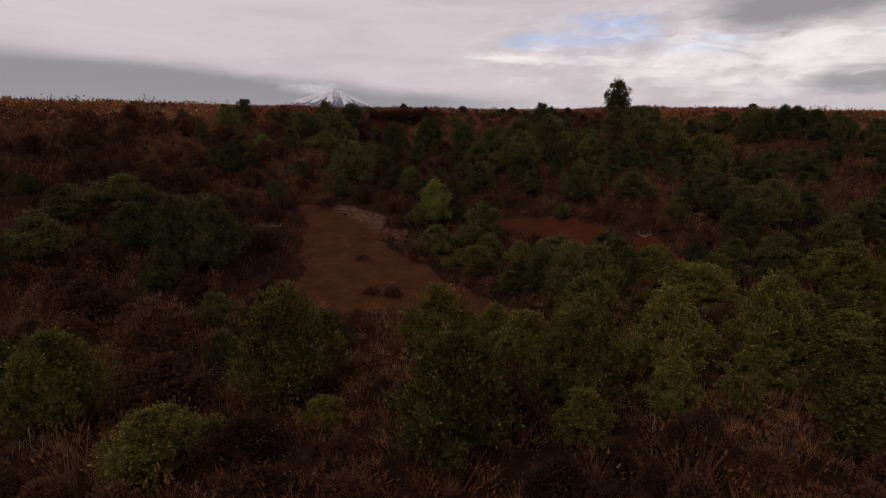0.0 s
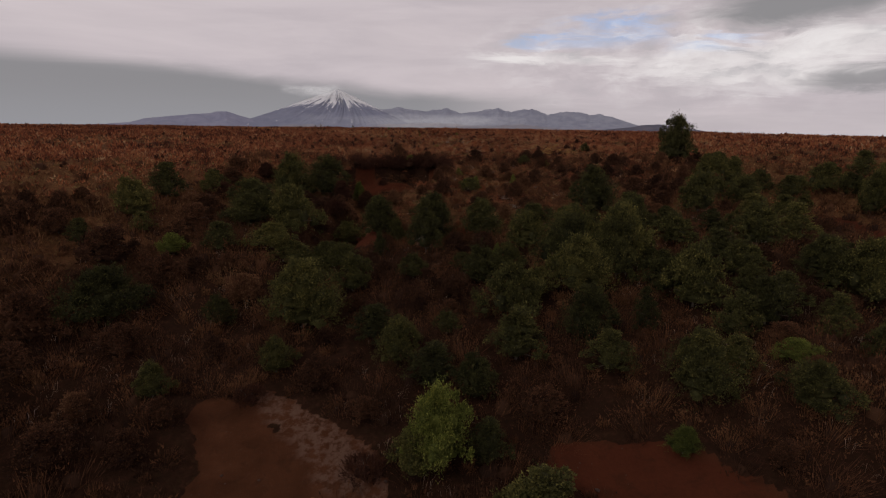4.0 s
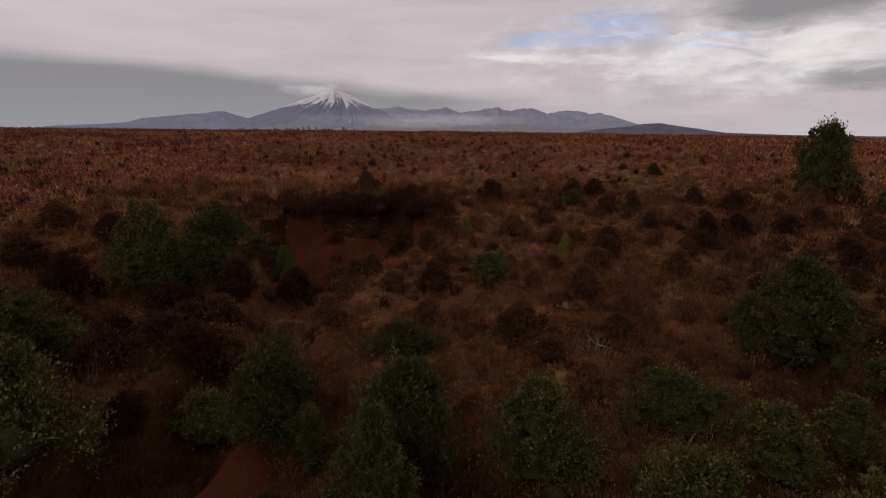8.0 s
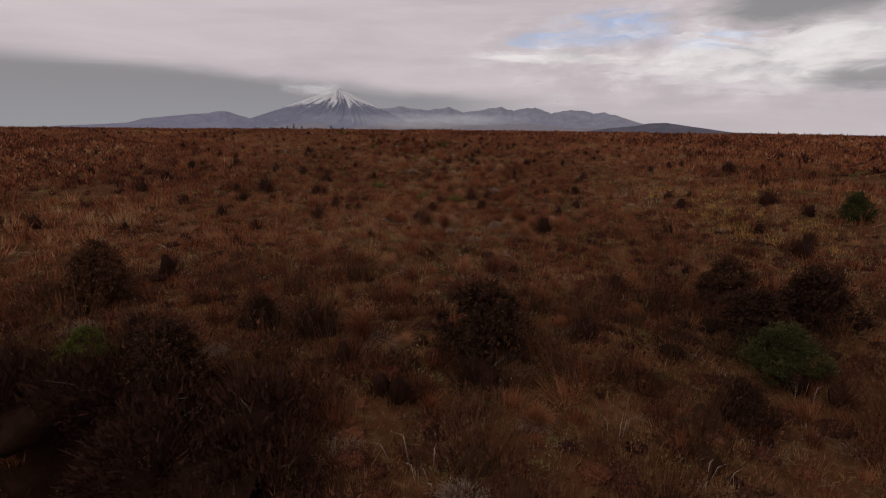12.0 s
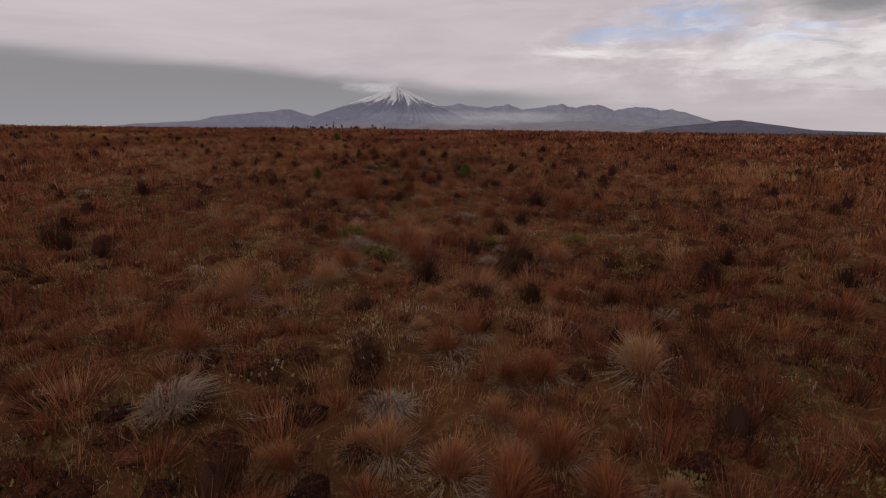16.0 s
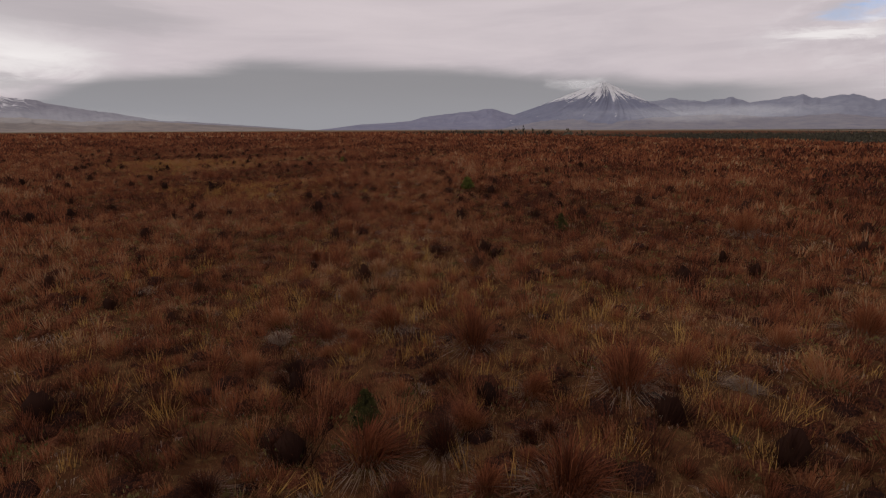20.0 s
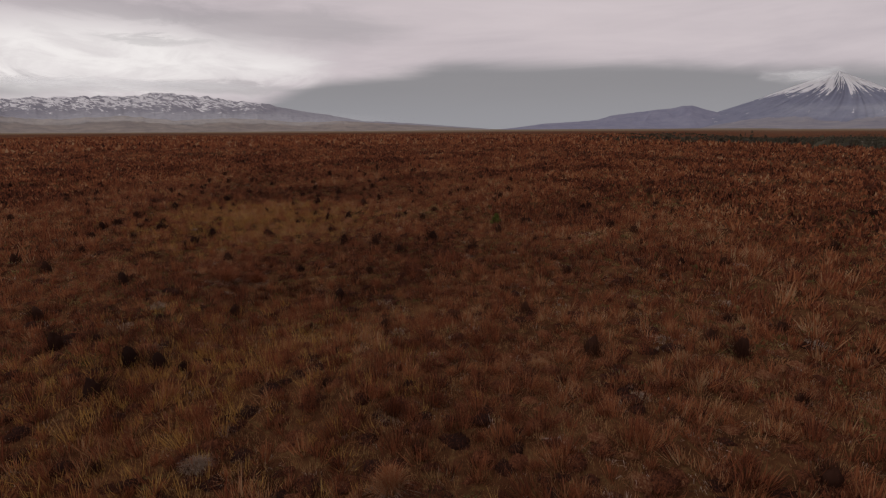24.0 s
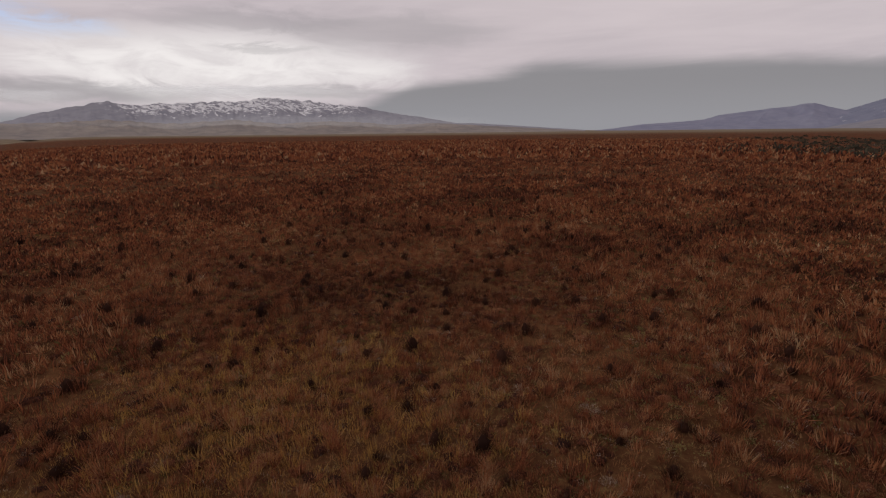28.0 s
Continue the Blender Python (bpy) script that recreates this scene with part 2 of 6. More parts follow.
M_LEAF_YELLOW = leafy("yellow_olive_shrub_leaves", [(0.0, (0.028, 0.024, 0.006)), (0.35, (0.085, 0.073, 0.014)), (0.7, (0.19, 0.158, 0.028)), (1.0, (0.38, 0.3, 0.06))], rough=0.7, spec=0.1, by="both", broad=0.12, play=0.42)
M_FOREST = leafy("far_bush_leaves", [(0.0, (0.04, 0.036, 0.022)), (0.5, (0.075, 0.068, 0.038)), (0.85, (0.12, 0.105, 0.055)), (1.0, (0.24, 0.22, 0.16))], light=0.0, spec=0.05, rough=0.9)


def bark(name, a, b):
    m, nt, bsdf = material(name, 0.9, 0.15)
    n = noise_tex(nt, place(nt), 14.0, 5.0)
    nt.links.new(ramp(nt, n, [(0.3, a), (0.7, b)]), bsdf.inputs["Base Color"])
    bump = nt.nodes.new("ShaderNodeBump")
    bump.inputs["Strength"].default_value = 0.5
    nt.links.new(n, bump.inputs["Height"])
    nt.links.new(bump.outputs[0], bsdf.inputs["Normal"])
    return m


M_BARK = bark("grey_brown_bark", (0.06, 0.045, 0.035), (0.17, 0.14, 0.12))
M_STONE = bark("dark_scoria_stone", (0.035, 0.02, 0.016), (0.1, 0.06, 0.046))
M_DEADWOOD = bark("bleached_dead_wood", (0.22, 0.19, 0.165), (0.46, 0.42, 0.37))

# ground: dark peaty soil under the plants, red scoria sand where they leave it bare
M_GROUND, nt, bsdf = material("soil_and_scoria", 0.97, 0.02)
pos = world_place(nt)
fine, mid_n, wide_n = noise_tex(nt, pos, 9.0, 6.0, 0.65), noise_tex(nt, pos, 0.9, 5.0, 0.6), noise_tex(nt, pos, 0.05, 3.0)
soil = ramp(nt, mid_n, [(0.25, (0.05, 0.022, 0.011)), (0.5, (0.11, 0.048, 0.022)), (0.75, (0.19, 0.085, 0.038))])
litter = noise_tex(nt, pos, 24.0, 5.0, 0.75, 0.8)
soil = mix(nt, span(nt, litter, 0.52, 0.8, 0.0, 0.7), soil, ramp(nt, mid_n, [(0.3, (0.16, 0.06, 0.028)), (0.6, (0.28, 0.135, 0.058))]))
soil = mix(nt, mth(nt, "MULTIPLY", span(nt, noise_tex(nt, pos, 1.7, 4.0, 0.6), 0.62, 0.72, 0.0, 0.45), span(nt, litter, 0.4, 0.6)), soil, (0.15, 0.11, 0.036))
soil = mix(nt, span(nt, litter, 0.42, 0.3, 0.0, 0.55), soil, (0.022, 0.012, 0.008))
moss = noise_tex(nt, pos, 5.0, 6.0, 0.7, 0.5)
soil = mix(nt, span(nt, moss, 0.5, 0.62, 0.0, 0.75), soil, ramp(nt, litter, [(0.3, (0.07, 0.04, 0.018)), (0.55, (0.21, 0.125, 0.052)), (0.72, (0.34, 0.25, 0.12))]))
soil = mix(nt, span(nt, moss, 0.44, 0.34, 0.0, 0.45), soil, (0.03, 0.016, 0.009))
# near-black peat of the gully, also painted in as shade inside the hollow
peaty = ramp(nt, noise_tex(nt, pos, 3.0, 6.0, 0.7), [(0.3, (0.012, 0.007, 0.005)), (0.55, (0.026, 0.012, 0.008)), (0.78, (0.06, 0.026, 0.016))])
soil = mix(nt, mth(nt, "MULTIPLY", attr(nt, "peat"), 0.92), soil, peaty)
sandy = ramp(nt, mid_n, [(0.3, (0.058, 0.022, 0.011)), (0.55, (0.084, 0.032, 0.016)), (0.75, (0.11, 0.045, 0.023))])
sandy = mix(nt, span(nt, fine, 0.4, 0.8, 0.0, 0.5), sandy, (0.06, 0.03, 0.017))
sandy = mix(nt, span(nt, noise_tex(nt, pos, 34.0, 2.0), 0.66, 0.74, 0.0, 0.55), sandy, (0.16, 0.1, 0.07))
clay = mix(nt, attr(nt, "clay"), sandy, mix(nt, mth(nt, "MULTIPLY_ADD", fine, 0.5, mth(nt, "MULTIPLY", mid_n, 0.5)), (0.04, 0.012, 0.007), (0.115, 0.034, 0.017)))
clay = mix(nt, span(nt, noise_tex(nt, pos, 1.4, 5.0, 0.65, 0.6), 0.5, 0.68, 0.0, 0.45), clay, (0.036, 0.016, 0.009))
clay = mix(nt, mth(nt, "MULTIPLY", attr(nt, "tan"), span(nt, noise_tex(nt, pos, 2.6, 5.0, 0.7), 0.42, 0.58)), clay, mix(nt, fine, (0.085, 0.042, 0.028), (0.17, 0.1, 0.07)))
edge = mth(nt, "ADD", attr(nt, "sand"), mth(nt, "MULTIPLY_ADD", noise_tex(nt, pos, 3.2, 6.0, 0.7), 0.9, -0.45))
near_c = mix(nt, span(nt, edge, 0.42, 0.58), soil, clay)
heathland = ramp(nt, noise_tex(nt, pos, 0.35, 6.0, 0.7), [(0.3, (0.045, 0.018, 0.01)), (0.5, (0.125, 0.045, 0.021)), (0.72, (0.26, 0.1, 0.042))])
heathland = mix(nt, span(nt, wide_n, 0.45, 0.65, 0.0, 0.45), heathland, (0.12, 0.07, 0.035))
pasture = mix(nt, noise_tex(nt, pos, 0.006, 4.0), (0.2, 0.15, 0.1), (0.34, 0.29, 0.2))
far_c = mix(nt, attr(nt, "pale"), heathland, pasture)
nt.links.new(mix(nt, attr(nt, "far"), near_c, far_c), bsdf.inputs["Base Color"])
bump = nt.nodes.new("ShaderNodeBump")
bump.inputs["Strength"].default_value, bump.inputs["Distance"].default_value = 0.6, 0.05
nt.links.new(mth(nt, "ADD", fine, litter), bump.inputs["Height"])
nt.links.new(bump.outputs[0], bsdf.inputs["Normal"])


def rock(name, low, high, snow_from=0, snow_full=0, rib_share=0.0, patch=0.02, bias=0.0, slant=False):
    """A far mountainside: rock and scrub, the haze of distance mixed into their colours, with snow in the gullies above
    a height.
    """
    m, nt, bsdf = material(name, 0.95, 0.02)
    p = world_place(nt)
    sep = nt.nodes.new("ShaderNodeSeparateXYZ")
    nt.links.new(p, sep.inputs[0])
    c = ramp(nt, noise_tex(nt, p, 0.012, 6.0, 0.6), [(0.3, low), (0.7, high)])
    if snow_full:
        h = span(nt, sep.outputs[2], snow_from, snow_full)
        lean = xyz(nt, sep.outputs[0], sep.outputs[1], mth(nt, "ADD", mth(nt, "MULTIPLY", sep.outputs[2], 1.6), mth(nt, "MULTIPLY", sep.outputs[1], 0.8)))
        if slant:  # drifts that run slantwise down the face
            along = mth(nt, "SUBTRACT", mth(nt, "MULTIPLY", sep.outputs[1], 0.9), mth(nt, "MULTIPLY", sep.outputs[2], 0.55))
            across = mth(nt, "ADD", mth(nt, "MULTIPLY", sep.outputs[1], 0.45), mth(nt, "MULTIPLY", sep.outputs[2], 1.5))
            lean = xyz(nt, mth(nt, "MULTIPLY", along, 1.0), mth(nt, "MULTIPLY", across, 1.15), mth(nt, "MULTIPLY", sep.outputs[0], 0.3))
        n = mth(nt, "MULTIPLY_ADD", noise_tex(nt, lean, patch, 6.0, 0.62, 0.8), 3.4 if slant else 2.4, -1.7 if slant else -1.2)
        lie = mth(nt, "ADD", mth(nt, "MULTIPLY_ADD", h, 2.0 if rib_share else 0.8 if slant else 1.1, (-1.3 if rib_share else -0.75) + bias), n)
        if slant:
            lie = mth(nt, "ADD", lie, mth(nt, "MULTIPLY_ADD", attr(nt, "tone"), 1.3, -1.3))
        if rib_share:
            lie = mth(nt, "ADD", lie, mth(nt, "MULTIPLY_ADD", attr(nt, "rib"), -rib_share, rib_share * 0.45))
        c = mix(nt, span(nt, lie, -0.04, 0.1), c, (0.86, 0.86, 0.89))
    nt.links.new(c, bsdf.inputs["Base Color"])
    return m


# the blue-grey of volcano, ranges and hills is distance haze painted into base colour
M_CONE = rock("hazed_snowy_volcano_rock", (0.235, 0.25, 0.335), (0.3, 0.315, 0.4), 150, 290, 3.0, 0.02, -0.15)
M_RANGE = rock("hazed_mountain_rock", (0.28, 0.295, 0.37), (0.37, 0.385, 0.455), 150, 260, 0, 0.02, -0.5)
M_MASSIF = rock("hazed_snowy_massif_rock", (0.3, 0.3, 0.35), (0.39, 0.385, 0.43), 60, 190, 0, 0.03, 0.0, True)
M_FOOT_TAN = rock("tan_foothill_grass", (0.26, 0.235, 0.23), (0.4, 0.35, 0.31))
M_HILL = rock("hazed_hill_scrub", (0.255, 0.265, 0.36), (0.335, 0.34, 0.43))
M_FOOT = rock("hazed_foothill_grass", (0.27, 0.265, 0.315), (0.37, 0.355, 0.375))
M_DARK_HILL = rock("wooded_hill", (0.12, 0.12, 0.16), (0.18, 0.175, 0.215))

M_CLOUD, nt, bsdf = material("glowing_thin_cloud", 1.0, 0.0)
bsdf.inputs["Base Color"].default_value = (0.2, 0.2, 0.2, 1)
bsdf.inputs["Emission Color"].default_value = (0.57, 0.545, 0.56, 1)  # emission stands in for sunlight on the cloud, part of the sky
bsdf.inputs["Emission Strength"].default_value = 0.9
g = place(nt, "Object")
thick = noise_tex(nt, g, 2.3, 5.0, 0.6, 0.6)
fade = attr(nt, "tone")
nt.links.new(mth(nt, "MULTIPLY", fade, span(nt, thick, 0.3, 0.62), clamp=True), bsdf.inputs["Alpha"])

# ---- the lie of the land ----
def vnoise(x, y, seed=0):
    """Smooth noise from 0 to 1 on a lattice one metre wide."""
    xi, yi = np.floor(x), np.floor(y)
    fx, fy = x - xi, y - yi
    fx, fy = fx * fx * (3 - 2 * fx), fy * fy * (3 - 2 * fy)

    def h(a, b):
        v = np.sin(a * 127.1 + b * 311.7 + seed * 74.7) * 43758.5453
        return v - np.floor(v)
    return (h(xi, yi) * (1 - fx) + h(xi + 1, yi) * fx) * (1 - fy) + (h(xi, yi + 1) * (1 - fx) + h(xi + 1, yi + 1) * fx) * fy


def fbm(x, y, seed=0, octaves=4):
    s, a, t = 0, 0.5, 0
    for k in range(octaves):
        s, t, a = s + a * vnoise(x * 2 ** k, y * 2 ** k, seed + k), t + a, a * 0.5
    return s / t


def step(v, lo, hi):
    u = np.clip((v - lo) / (hi - lo), 0, 1)
    return u * u * (3 - 2 * u)


SLOPE_Y = (-90, -55, -25, 0, 14, 22, 28, 33, 39, 45, 52, 58, 63, 68, 74, 80, 93, 104, 118, 136, 160, 200, 260, 500, 900, 5000)
SLOPE_Z = (3, 2, -3, -7.4, -8.3, -8.3, -7.65, -6.6, -5.15, -3.9, -1.9, -0.5, 0.3, 1.1, 2.1, 2.8, 3.5, 4.2, 4.95, 5.7, 6.5, 7.0, 7.2, 6.6, 5.0, 3.0)
CHAN_Y = (24, 33, 39, 46, 52, 61, 69, 72.5, 75, 77.5)
CHAN_X = (-3.0, -5.6, -7.9, -8.6, -8.5, -7.2, -6.5, -5.8, -5.4, -5.3)
CHAN_Z = (-8.0, -6.3, -4.9, -3.8, -2.9, -2.4, -1.7, -1.6, -0.3, 0.2)


def land(x, y):
    x, y = np.asarray(x, float), np.asarray(y, float)
    west = np.clip(-x - 9, 0, 30)
    yy = y + 0.62 * west * (1 - step(y, 66, 90)) * step(y, 8, 24)
    z = np.interp(yy, SLOPE_Y, SLOPE_Z)
    # far to the west the plain runs on level to the mountains' feet, eastward it falls away
    beyond = y - (262 - 0.9 * x)
    fall = (9.5 * step(beyond, -15, 95) - np.interp(beyond, (100, 800, 2500), (0, 8.5, 6))) * step(x + 0.25 * y, -110, 0)
    z = z - fall
    z = z - 0.006 * np.clip(x, 0, 400) * step(y, 60, 110)
    z = z + 1.1 * step(x, 8, 36) * np.exp(-((y - 94) / 26) ** 2) * (1 - step(x, 90, 150))
    # spur between the two arms of the gully
    z = z + 1.9 * np.exp(-(((x - 15.5) / 6.5) ** 2 + ((y - 38) / 6.0) ** 2)) + 1.1 * np.exp(-(((x - 14) / 8) ** 2 + ((y - 51) / 6) ** 2))
    z = z - 1.8 * np.exp(-(((x - 31) / 7) ** 2 + ((y - 66) / 16) ** 2))
    z = z - 2.8 * np.exp(-(((x + 14) / 5.5) ** 2 + ((y - 65.5) / 6) ** 2)) - 1.3 * np.exp(-(((x + 2.5) / 3) ** 2 + ((y - 58) / 3.5) ** 2))
    # the washed-out channel and its hollow
    cx, cz = np.interp(y, CHAN_Y, CHAN_X), np.interp(y, CHAN_Y, CHAN_Z)
    half = np.interp(y, (24, 36, 42, 62, 70, 74.5, 77.5), (4.5, 2.4, 1.4, 1.3, 3.0, 4.4, 4.6))
    off = np.abs(x - cx) / half
    wall = cz + np.maximum(off - 0.8, 0) ** 1.4 * np.interp(y, (60, 70), (2.6, 5.0))
    rim_y = y + (fbm(x * 0.6, y * 0 + 3.0, 14) - 0.5) * 1.3 + 0.085 * (x + 5.3) ** 2
    inside = step(y, 30, 36) * (1 - step(rim_y, 76.5, 77.1))
    # the crusted ledge below the hollow's back wall
    ledge_y = 75.75 - 0.13 * (x + 3.9) ** 2 + (fbm(x * 1.4, y * 0 + 1.0, 29) - 0.5) * 0.5
    wall = wall + 0.42 * step(y - ledge_y, 0.0, 0.22) * step(y, 72, 73.5)
    z = z - 1.15 * np.exp(-(((x - 4.4) / 3.2) ** 2 + ((y - 69.8) / 3.4) ** 2))
    z = np.where(inside > 0, z + inside * (np.minimum(z, wall) - z), z)
    rough_bit = (fbm(x * 0.16, y * 0.16, 11) - 0.5) * 1.1 + (fbm(x * 0.7, y * 0.7, 5) - 0.5) * 0.32
    near = np.exp(-(np.maximum(np.hypot(x, y - 80) - 150, 0) / 120) ** 2)
    bare = bare_sand(x, y)
    z = z - 0.1 * bare * (1 - step(y, 45, 50))
    return z + rough_bit * (0.25 + 0.75 * near) * (1 - 0.8 * bare) + (fbm(x * 0.012, y * 0.012, 3) - 0.5) * 1.6 * step(np.hypot(x, y - 80), 160, 420)


def capsule(x, y, pts):
    """1 within a chain of discs (x, y, radius), soft at the rim."""
    best = np.full(np.shape(x), 9.0)
    for (ax, ay, ar), (bx, by, br) in zip(pts, pts[1:]):
        dx, dy = bx - ax, by - ay
        u = np.clip(((x - ax) * dx + (y - ay) * dy) / (dx * dx + dy * dy), 0, 1)
        best = np.minimum(best, np.hypot(x - ax - u * dx, y - ay - u * dy) / (ar + u * (br - ar)))
    return best


SAND_MAIN = ((-9.0, 38.2, 1.1), (-6.6, 34.8, 2.2), (-5.6, 31.5, 2.7), (-4.2, 28.4, 3.7))
SAND_FAN = ((-8.0, 26.4, 1.4), (-3.5, 26.6, 2.9), (0.2, 26.2, 1.7), (3.4, 23.6, 1.0), (5.0, 22.2, 0.9))
SAND_CHANNEL = ((-7.6, 61.0, 0.7), (-6.6, 57.8, 0.7), (-5.7, 54.8, 1.0), (-7.6, 52.9, 0.8), (-9.0, 52.3, 0.7))
SAND_HOLLOW = ((-7.9, 72.4, 0.6), (-8.4, 73.9, 1.1), (-9.0, 75.2, 1.0))
SAND_FLANK = ((-1.7, 75.9, 0.7), (-2.0, 74.4, 0.7), (-2.4, 72.6, 0.5))
SAND_FLOOR = ((-7.3, 75.2, 0.8), (-5.0, 74.9, 1.0), (-3.2, 74.8, 0.8))
SAND_SCARPS = (((4.2, 36.2, 1.0), (6.6, 35.2, 2.0), (8.2, 33.8, 2.1), (8.3, 32.6, 1.5)), ((12.6, 31.9, 1.0), (12.6, 30.8, 1.2)))
TAN_BANK = ((-7.7, 39.2, 0.5), (-5.3, 37.4, 0.9), (-3.6, 35.9, 1.0), (-2.8, 34.9, 0.6))
SAND_TRACK = ((28.2, 64.8, 0.8), (31.8, 63.6, 0.9), (31.9, 59.2, 0.8), (31.5, 55.6, 0.9))


def bare_sand(x, y):
    d = np.minimum(np.minimum(capsule(x, y, SAND_MAIN), capsule(x, y, SAND_FAN)), np.minimum(capsule(x, y, SAND_CHANNEL), capsule(x, y, SAND_HOLLOW)))
    for s in (*SAND_SCARPS, SAND_TRACK, TAN_BANK, SAND_FLANK, SAND_FLOOR):
        d = np.minimum(d, capsule(x, y, s))
    d = d + (fbm(x * 0.9, y * 0.9, 21, 5) - 0.5) * 0.75
    return (1 - step(d, 0.9, 1.12)) * (1 - step(y, 76.4, 77.0))


def red_clay(x, y):
    d = np.minimum(capsule(x, y, SAND_CHANNEL), capsule(x, y, SAND_HOLLOW))
    for s in (*SAND_SCARPS, SAND_TRACK, SAND_FLANK, SAND_FLOOR):
        d = np.minimum(d, capsule(x, y, s))
    return 1 - step(d, 0.8, 1.3)


def peat(x, y):
    """Where the heath's dark peat lies in the gully, and where the hollow's shade is painted with the same colour."""
    west = np.clip(-x - 9, 0, 30)
    # dark colour that stands for the shade under the hollow's overhang
    hollow = 1 - step(np.hypot((x + 5.5) / 1.35, y - 74), 4.2, 5.4)
    return np.maximum(1 - step(y + 0.62 * west * step(y, 8, 24) + (fbm(x * 0.1, y * 0.1, 77) - 0.5) * 14 - 0.1 * np.clip(x, 0, 60), 50, 66), hollow)


# the line of flight over the plain, and how high it passes above 3 m
PLAN = ((0, 56, 2), (1.5, 70, 1), (3, 84, 0), (2.5, 106, 0), (-4, 130, 1), (-15, 146, 3), (-36, 158, 5), (-62, 172, 8))


def off_plan(x, y):
    """How near the line of flight comes to a place, height counted in."""
    best = np.full(np.shape(x), 1e9)
    for (ax, ay, ah), (bx, by, bh) in zip(PLAN, PLAN[1:]):
        dx, dy = bx - ax, by - ay
        u = np.clip(((x - ax) * dx + (y - ay) * dy) / (dx * dx + dy * dy), 0, 1)
        best = np.minimum(best, np.sqrt((x - ax - u * dx) ** 2 + (y - ay - u * dy) ** 2 + (ah + u * (bh - ah)) ** 2))
    return best


def raw_mesh(name, verts, faces, mat, tone=None, smooth=False, extra=()):
    """A mesh straight from arrays; faces all have the same number of corners."""
    me = bpy.data.meshes.new(name)
    k = faces.shape[1]
    me.vertices.add(len(verts))
    me.vertices.foreach_set("co", np.ascontiguousarray(verts, np.float32).ravel())
    me.loops.add(faces.size)
    me.loops.foreach_set("vertex_index", np.ascontiguousarray(faces, np.int32).ravel())
    me.polygons.add(len(faces))
    me.polygons.foreach_set("loop_start", np.arange(0, faces.size, k, dtype=np.int32))
    for key, values in ((("tone", tone),) if tone is not None else ()) + tuple(extra):
        me.attributes.new(key, "FLOAT", "POINT").data.foreach_set("value", np.ascontiguousarray(values, np.float32))
    me.update(calc_edges=True)
    if smooth:
        me.polygons.foreach_set("use_smooth", np.ones(len(faces), bool))
    me.materials.append(mat)
    return me


def grid_faces(n, m):
    i = np.arange(n - 1)[:, None] * m + np.arange(m - 1)[None]
    i = i.ravel()
    return np.stack([i, i + m, i + m + 1, i + 1], 1)


def graded(marks, reach):
    """Coordinates with a step of their own from mark to mark, growing coarser out to the reach."""
    mid_part = []
    for (lo_m, step_m), (hi_m, _) in zip(marks, marks[1:]):
        mid_part += list(np.linspace(lo_m, hi_m, int(round((hi_m - lo_m) / step_m)), endpoint=False))
    lo, hi, fine = marks[0][0], marks[-1][0], marks[0][1]
    mid_part.append(hi)
    up, d = [hi], fine
    while up[-1] < reach:
        d *= 1.13
        up.append(min(up[-1] + d, reach))
    down, d = [lo], fine
    while down[-1] > -reach:
        d *= 1.13
        down.append(max(down[-1] - d, -reach))
    return np.array(down[:0:-1] + mid_part + up[1:])


gx = graded(((-40, 0.7), (-12, 0.26), (15, 0.7), (36, 0.7)), 4900)
gy = graded(((12, 0.7), (19, 0.26), (42, 0.6), (50, 0.4), (71, 0.2), (78, 0.7), (168, 0.7)), 4900)
GX, GY = np.meshgrid(gx, gy, indexing="ij")
GZ = land(GX, GY)
dist = np.hypot(GX, GY - 90)
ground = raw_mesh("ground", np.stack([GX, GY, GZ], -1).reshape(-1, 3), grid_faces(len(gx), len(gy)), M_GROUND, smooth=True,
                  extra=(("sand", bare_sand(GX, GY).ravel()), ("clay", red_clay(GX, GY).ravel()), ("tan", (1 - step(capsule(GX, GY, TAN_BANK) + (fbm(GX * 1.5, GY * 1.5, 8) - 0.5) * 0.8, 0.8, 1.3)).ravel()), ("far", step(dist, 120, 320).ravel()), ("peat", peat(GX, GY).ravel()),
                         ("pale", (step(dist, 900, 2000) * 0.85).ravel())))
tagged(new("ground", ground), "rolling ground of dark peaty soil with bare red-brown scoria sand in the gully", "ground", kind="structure")


